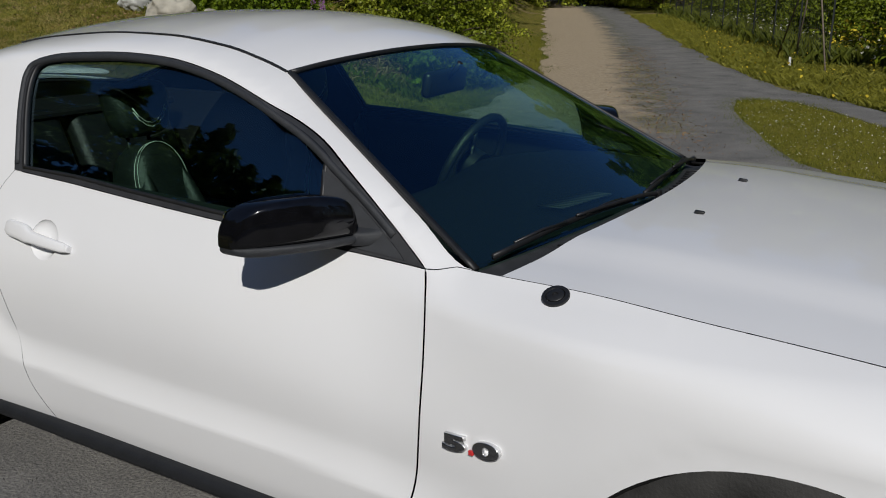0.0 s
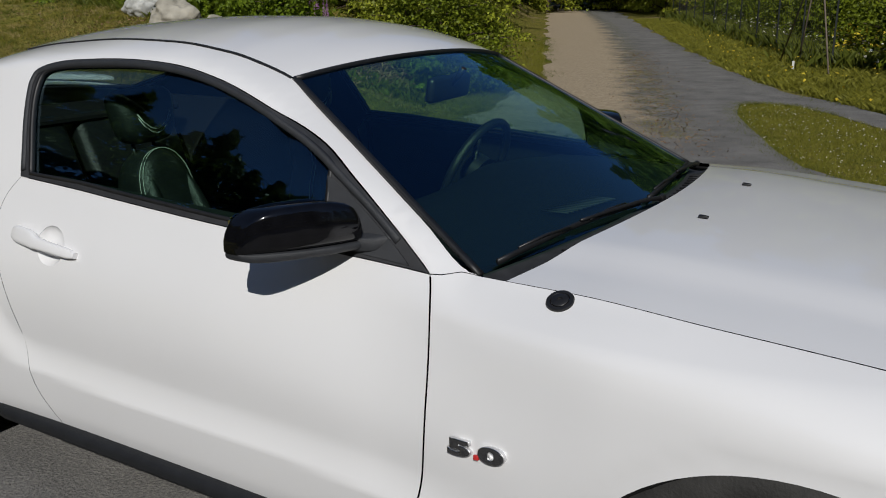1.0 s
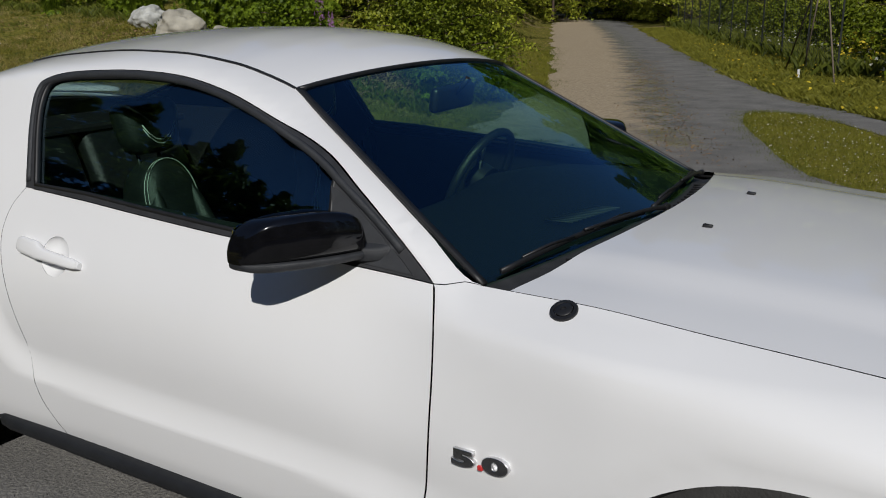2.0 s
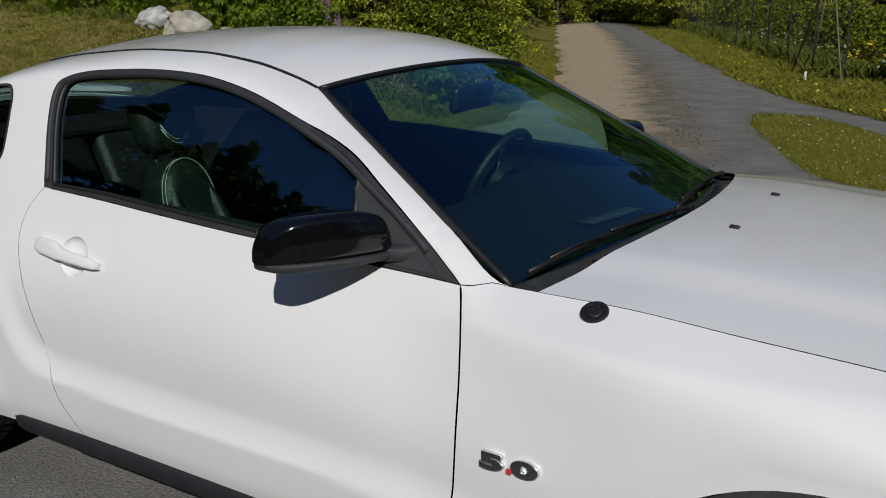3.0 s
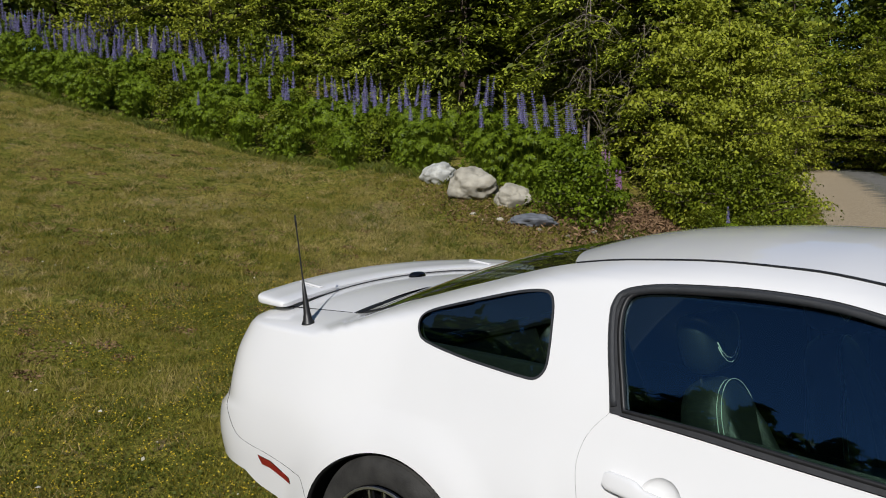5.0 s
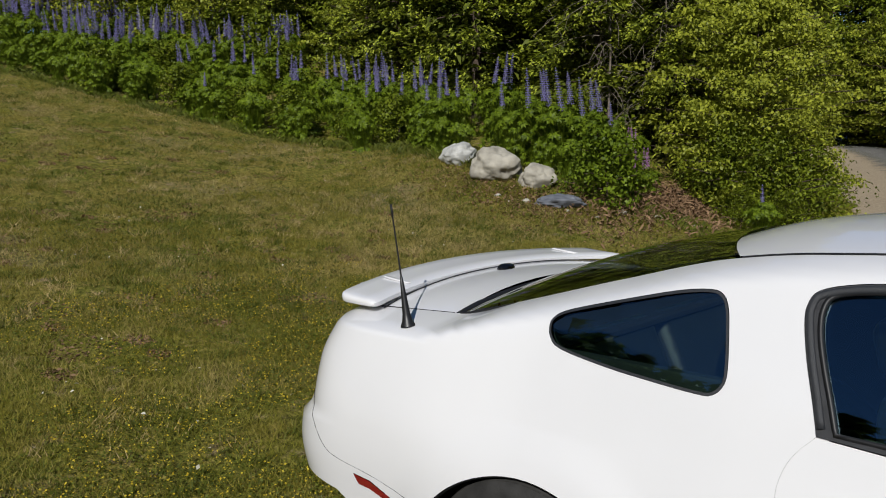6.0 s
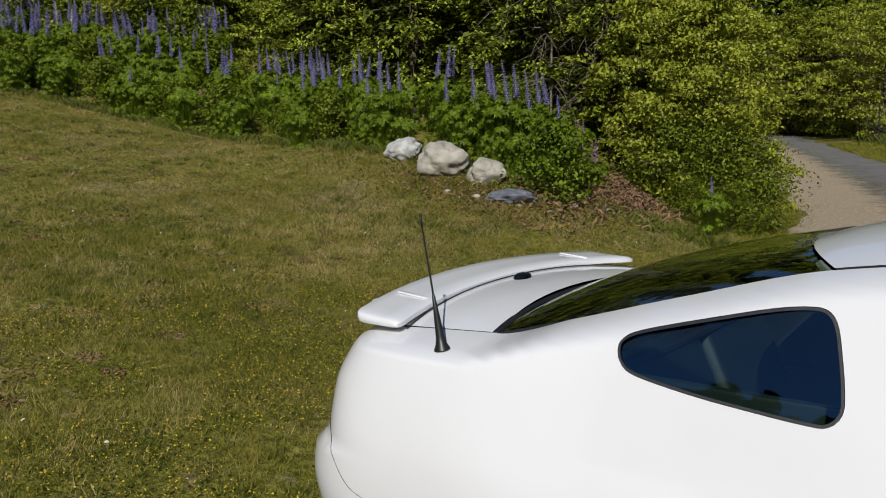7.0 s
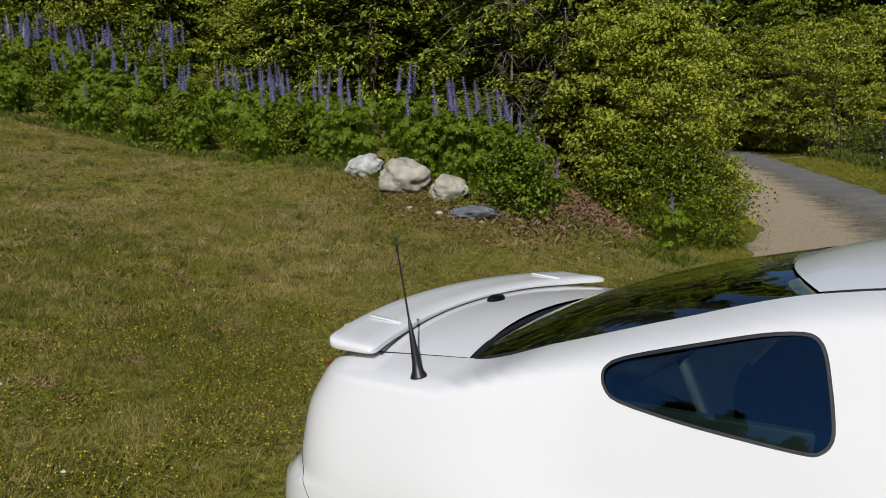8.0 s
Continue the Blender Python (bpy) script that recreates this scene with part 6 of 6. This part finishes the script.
def strew(name, label, category, n, where, size, aspect, material, lift=.01, tilt=.6):
    """Countless small flat bits on the ground."""
    c = []
    while len(c) < n:
        p = where()
        if p is not None:
            c.append((p[0], p[1], terrain(p[0], p[1]) + lift * rng.random()))
    c = np.array(c)
    nrm = np.array([0, 0, 1.0]) + rng.normal(size=c.shape) * tilt
    s = size * (.5 + rng.random(len(c)))
    return tagged(new(name, quad_mesh(name, leaf_quads(c, nrm, s, s * aspect), material)), label, category, kind="stuff")


def off_drive(x, y):
    if y > 9.9 and x > east_edge(y) + .05:
        return True
    if x < drive_edge(y) + .1:
        return True
    return bool(inside_poly(np.array([x]), np.array([y]), ISLAND)[0])


ISLAND = [(1.45, 9.75), (.85, 10.45), (.35, 10.55), (.12, 10.3), (.30, 9.4), (.62, 8.5), (.98, 7.6), (1.30, 6.75), (1.70, 5.95), (2.45, 5.15), (3.3, 4.55), (5, 4.1), (9, 3.9), (9, 6.6), (5, 7.2), (3.2, 7.9), (2.1, 8.75)]

strew("leaf_litter", "brown bark and leaf litter under the maple", "litter", 5200, lambda: (rng.normal() * .42 - 4.95 + .2 * rng.normal(), rng.normal() * .75 + 8.1), .10, .20, M["dry"], .10, .5)
strew("leaf_litter", "dry leaves and soil crumbs round the boulders", "litter", 3200, lambda: (-6.0 + rng.normal() * 1.0, 6.35 + rng.normal() * .34), .045, .5, M["dry"], .03, .5)


BARE = [(-3.6 - 11.5 * rng.random() ** 1.2, -3 + 9.2 * rng.random(), .07 + .20 * rng.random() ** 2) for _ in range(130)]
BARE_AT = np.array(BARE)


def bare(x, y):
    d = ((BARE_AT[:, 0] - x) / 1.3) ** 2 + (BARE_AT[:, 1] - y) ** 2
    return bool(np.any(d < BARE_AT[:, 2] ** 2)) and rng.random() < .8


def grass(name, label, n, where, h0, h1, width, material, lean=.5, anywhere=False):
    pts = []
    while len(pts) < n:
        p = where()
        if p is not None and (anywhere or off_drive(*p[:2]) and not (p[0] < -1.6 and bare(*p[:2]))):
            pts.append((p[0], p[1], terrain(p[0], p[1])))
    base = np.repeat(np.array(pts), 4, axis=0)
    m = len(base)
    base[:, :2] += rng.normal(size=(m, 2)) * .025
    az = rng.random(m) * 2 * math.pi
    sd = np.stack([np.cos(az), np.sin(az), np.zeros(m)], 1) * (width * (.6 + .8 * rng.random((m, 1))))
    h = (h0 + (h1 - h0) * rng.random(m) ** 2)[:, None]
    ln = np.stack([rng.normal(size=m), rng.normal(size=m), np.zeros(m)], 1) * lean
    mid = base + np.array([0, 0, 1.0]) * h * .6 + ln * h * .35
    tip = base + np.array([0, 0, 1.0]) * h * .95 + ln * h
    q = np.stack([base - sd - np.array([0, 0, .01]), base + sd - np.array([0, 0, .01]), mid + sd * .7, tip], 1)
    q = q if h1 > .1 else q[:, [0, 1, 3]]
    return tagged(new(name, quad_mesh(name, q, material)), label, "grass", kind="stuff")


def lawn_near():
    x = -.55 - 8.2 * rng.random() ** 1.5
    y = -6 + 13 * rng.random()
    return (x, y) if y < border(min(-5.4, x)) + .1 else None


def lawn_far():
    x, y = -5 - 15 * rng.random() ** 1.25, -4 + 11.5 * rng.random()
    return (x, y) if y < border(x) + .1 else None


def patch(x, y, s):
    return noise.noise(Vector((x * s, y * s, 3.3)))


def weedy(fn, s, t):
    def f():
        p = fn()
        return p if p and patch(p[0], p[1], s) > t else None
    return f


grass("grass", "short dry lawn grass, green and straw", 78000, weedy(lawn_near, 1.7, -.20), .018, .058, .0032, M["grass"], .8)
grass("grass", "short dry lawn grass up the slope", 40000, weedy(lawn_far, 1.2, -.20), .02, .065, .0048, M["grass"], .8)
grass("grass", "greener tufts and weeds in the lawn", 9000, weedy(lawn_near, .9, .08), .02, .075, .0034, M["weed"], .8)
grass("grass", "taller weeds along the edge of the border", 3500, lambda: (lambda x: (x, border(min(-5.4, x)) - .35 + .6 * rng.random()))(-3 - 17 * rng.random()), .03, .13, .003, M["weed"], .5)
grass("grass", "grass verge with clover on the island", 26000, lambda: (.1 + 5.5 * rng.random(), 4 + 6.6 * rng.random()), .015, .055, .0032, M["verge"], .8)
grass("grass", "rough verge below the fence", 24000, lambda: (lambda y: (east_edge(y) + 2.6 * rng.random(), y))(9.9 + 26 * rng.random() ** 1.6), .03, .12, .0045, M["verge"], .6)
grass("grass", "taller weeds at the foot of the fence", 2600, lambda: (lambda q: (1.1 - 10.6 * q + rng.normal() * .35, 15.0 + 24 * q))(rng.random() ** 1.4), .12, .42, .006, M["weed"], .4)
grass("grass", "grassy shoulder below the maple", 11000, lambda: (lambda y: (west_edge(y) - .1 - 2.2 * rng.random() ** 1.5, y))(5.5 + 16 * rng.random()), .02, .09, .0036, M["verge"], .7)
grass("grass", "ragged tufts along the edges of the drive", 3600, lambda: (lambda y, k: ((drive_edge(y) if k < .6 else east_edge(y) if y > 10 else drive_edge(y)) + rng.normal() * .16, y) if patch(0, y, 1.3) > -.15 else None)(-5 + 28 * rng.random(), rng.random()), .015, .07, .0035, M["weed"], .7, True)
grass("grass", "sparse weeds in the seam between the two lanes", 1500, lambda: (lambda y: (-.55 - .385 * (y - 8.73) + rng.normal() * .22, y) if patch(7, y, 1.1) > -.05 else None)(6.5 + 14 * rng.random() ** 1.3), .01, .045, .003, M["grass"], .8, True)
grass("grass", "tufts creeping over the rim of the island", 2200, lambda: (lambda a, b, q: (a[0] + (b[0] - a[0]) * q + rng.normal() * .09, a[1] + (b[1] - a[1]) * q + rng.normal() * .09))(*(lambda k: (ISLAND[k], ISLAND[k + 1], rng.random()))(int(rng.random() * 11))), .01, .05, .003, M["weed"], .8, True)


grass("grass", "close-cropped green grass beside the drive", 34000, lambda: (-.6 - 4.4 * rng.random(), -4.5 + 7.5 * rng.random()), .015, .045, .0034, M["verge"], .9)


def weeds(name, label, n, where, size, material, lift=.035):
    c = []
    while len(c) < n:
        p = where()
        if p is not None and off_drive(*p[:2]):
            c.append((p[0], p[1], terrain(p[0], p[1]) + lift * (.3 + .7 * rng.random())))
    c = np.array(c)
    nrm = np.array([0, 0, 1.0]) + rng.normal(size=c.shape) * .5
    s = size * (.5 + rng.random(len(c)))
    return tagged(new(name, quad_mesh(name, leaf_quads(c, nrm, s, s * .7), material)), label, "weeds", kind="stuff")


def in_bare():
    x, y, r = BARE[int(rng.random() * len(BARE))]
    a, q = rng.random() * 6.28, math.sqrt(rng.random()) * 1.1
    return (x + 1.3 * r * q * math.cos(a), y + r * q * math.sin(a))


strew("litter", "brown soil crumbs and dead grass on bare spots", "litter", 15000, in_bare, .030, .5, M["dry"], .012, .4)


def tuft_field(name, label, n, blades, where, spread, h0, h1, width, material):
    """Separate small tufts, each a spray of blades."""
    seats = []
    while len(seats) < n:
        p = where()
        if p is not None:
            seats.append(p[:2])
    order = iter([s for s in seats for _ in range(blades)])
    sizes = {s: .5 + rng.random() for s in seats}

    def one():
        s = next(order)
        k = spread * sizes[s]
        return (s[0] + rng.normal() * k, s[1] + rng.normal() * k)
    return grass(name, label, n * blades, one, h0, h1, width, material, .9, True)


tuft_field("grass", "dark green weed tufts dotted over the lawn", 700, 16, weedy(lawn_far, .6, -.25), .055, .02, .075, .005, M["weed"])
tuft_field("grass", "dark green weed tufts in the nearer lawn", 700, 18, lawn_near, .040, .02, .06, .0042, M["weed"])
tuft_field("grass", "pale dead grass tufts over the lawn", 700, 10, lawn_far, .06, .03, .09, .004, M["straw"])
tuft_field("grass", "pale dead grass tufts in the nearer lawn", 300, 7, lawn_near, .05, .02, .07, .0035, M["straw"])
weeds("clover", "low clover leaves matted in the lawn", 46000, weedy(lawn_near, .8, -.2), .014, M["weed"])
grass("grass", "dark green tufts scattered over the lawn", 3800, weedy(weedy(lawn_far, 2.4, .12), .5, -.2), .03, .095, .004, M["weed"], .9)
grass("grass", "small dark weed tufts in the near lawn", 5000, weedy(weedy(lawn_near, 2.8, .16), .6, -.1), .02, .06, .003, M["weed"], .9)
weeds("clover", "low clover leaves far up the lawn", 16000, weedy(lawn_far, .7, -.05), .026, M["weed"])
weeds("flowers", "tiny yellow lawn flowers", 24000, weedy(lambda: (-1.0 - 4.4 * rng.random() ** 1.3, -4 + 7 * rng.random()), 1.1, -.3), .0115, M["yellow_flower"], .06)
weeds("clover", "dark clover bed beside the drive", 52000, weedy(lambda: (-.8 - 4.4 * rng.random() ** 1.3, -4 + 6.6 * rng.random()), 1.1, -.30), .014, M["weed"], .05)
weeds("flowers", "scattered white clover heads", 260, lawn_near, .022, M["white_flower"], .07)
weeds("flowers", "white clover heads on the island", 1500, lambda: (.2 + 6 * rng.random(), 4 + 6.4 * rng.random()), .017, M["white_flower"], .05)
weeds("flowers", "yellow dandelions on the verge", 260, lambda: (lambda y: (east_edge(y) + 2.6 * rng.random(), y))(10 + 14 * rng.random()), .05, M["yellow_flower"], .2)
weeds("flowers", "white daisies along the fence", 260, lambda: (lambda y: (east_edge(y) + 2.2 + .9 * rng.random(), y))(12 + 18 * rng.random()), .07, M["white_flower"], .5)
weeds("flowers", "yellow poppies behind the fence", 420, lambda: (1.6 - .9 * rng.random() * 2 + .6, 15.4 + 2.4 * rng.random()), .07, M["yellow_flower"], .7)


strew("straw", "dry straw and grit along the seam of the drive", "litter", 2600, lambda: (lambda y: (-.45 - .385 * (y - 8.73) + rng.normal() * .28, y))(6 + 13 * rng.random()), .028, .5, M["dry"], .03, .4)


strew("debris", "dry leaf bits and crumbs beside the car", "litter", 90, lambda: (.1 + 1.9 * rng.random(), -1.75 + .75 * rng.random()), .035, .5, M["dry"], .03, .5)


# gravel bits on the drive
def on_drive():
    x, y = -3.5 + 8 * rng.random(), -1.6 + 15 * rng.random()
    return (x, y) if not off_drive(x, y) and not (-1.1 < x < 3.6 and -.8 < y < .9) else None


c = []
while len(c) < 9000:
    p = on_drive() if len(c) > 1800 else (-.9 + 2.6 * rng.random(), -1.3 + .5 * rng.random())
    if p is not None and not off_drive(*p):
        c.append((p[0], p[1], terrain(*p) + .011))
c = np.array(c)
s = .0025 + .006 * rng.random(len(c)) ** 4
tet = np.array([[[1, 0, -.2], [-.5, .87, -.2], [-.5, -.87, -.2], [0, 0, .7]]])
rot = rng.random(len(c)) * 6.28
bx_ = tet * s[:, None, None]
cr, sr = np.cos(rot)[:, None], np.sin(rot)[:, None]
q = np.stack([bx_[..., 0] * cr - bx_[..., 1] * sr, bx_[..., 0] * sr + bx_[..., 1] * cr, bx_[..., 2]], -1) + c[:, None]
me = bpy.data.meshes.new("gravel")
n = len(q)
me.from_pydata(q.reshape(-1, 3).tolist(), [], [(4 * i + a, 4 * i + b, 4 * i + d) for i in range(n) for a, b, d in ((0, 1, 3), (1, 2, 3), (2, 0, 3))])
me.materials.append(M["gravel_stone"])
tagged(new("gravel", me), "loose crushed stone on the driveway", "gravel", kind="stuff")


# fence: steel posts with yellow caps and wire netting
def fence_line(q):
    return Vector((.55 - 10.6 * q, 15.2 + 24 * q, 0))


fence = tagged(new("fence"), "wire garden fence on dark steel posts with yellow caps", "fence")
N_POST = 13
for k in range(N_POST):
    p = fence_line(k / (N_POST - 1))
    p.z = terrain(p.x, p.y)
    post = add_part("post", block("post", (.035, .035, 1.62), M["post"], .006, 1, Matrix.Translation(p + Vector((0, 0, .76)))), fence)
    add_part("cap", block("cap", (.14, .03, .025), M["yellow"], .006, 1, Matrix.Translation(p + Vector((.06, 0, 1.42)))), post, "yellow insulator arm")
    add_part("cap", block("cap", (.035, .035, .11), M["yellow"], .006, 1, Matrix.Translation(p + Vector((0, 0, 1.60)))), post, "yellow post cap")
for j in range(9):
    path = []
    for q in np.linspace(0, 1, 60):
        p = fence_line(q)
        path.append(Vector((p.x, p.y, terrain(p.x, p.y) + .12 + .155 * j)))
    add_part("wire", rod(path, .0022, M["post"], "wire", 3), fence)
vs, fs = [], []
for k in range(170):
    p = fence_line(k / 169)
    z = terrain(p.x, p.y)
    b = len(vs)
    vs += [(p.x - .0022, p.y, z + .05), (p.x + .0022, p.y, z + .05), (p.x + .0022, p.y, z + 1.36), (p.x - .0022, p.y, z + 1.36)]
    fs.append((b, b + 1, b + 2, b + 3))
add_part("wire_netting", mesh_of("wire_netting", vs, fs, None, M["post"], False), fence)

# bean poles leaning together
poles = tagged(new("bean_poles"), "tripod of weathered garden poles", "garden poles")
apex = Vector((.12, 15.6, terrain(.12, 15.6) + 2.1))
for x, y in ((-.62, 16.6), (-.2, 16.2), (.70, 14.0)):
    a = Vector((x, y, terrain(x, y) - .03))
    add_part("pole", rod([a, a.lerp(apex, 1.06)], .015, M["wood"], "pole", 8), poles)
mk = Vector((-.05, 14.9, terrain(-.05, 14.9)))
tagged(new("marker_stake", block("marker_stake", (.04, .02, .22), material("white_stake", (.7, .7, .68), .6, 0, 0, .03, .1, 30), .004, 1, Matrix.Translation(mk + Vector((0, 0, .09))))), "short white marker stake in the verge", "stake")
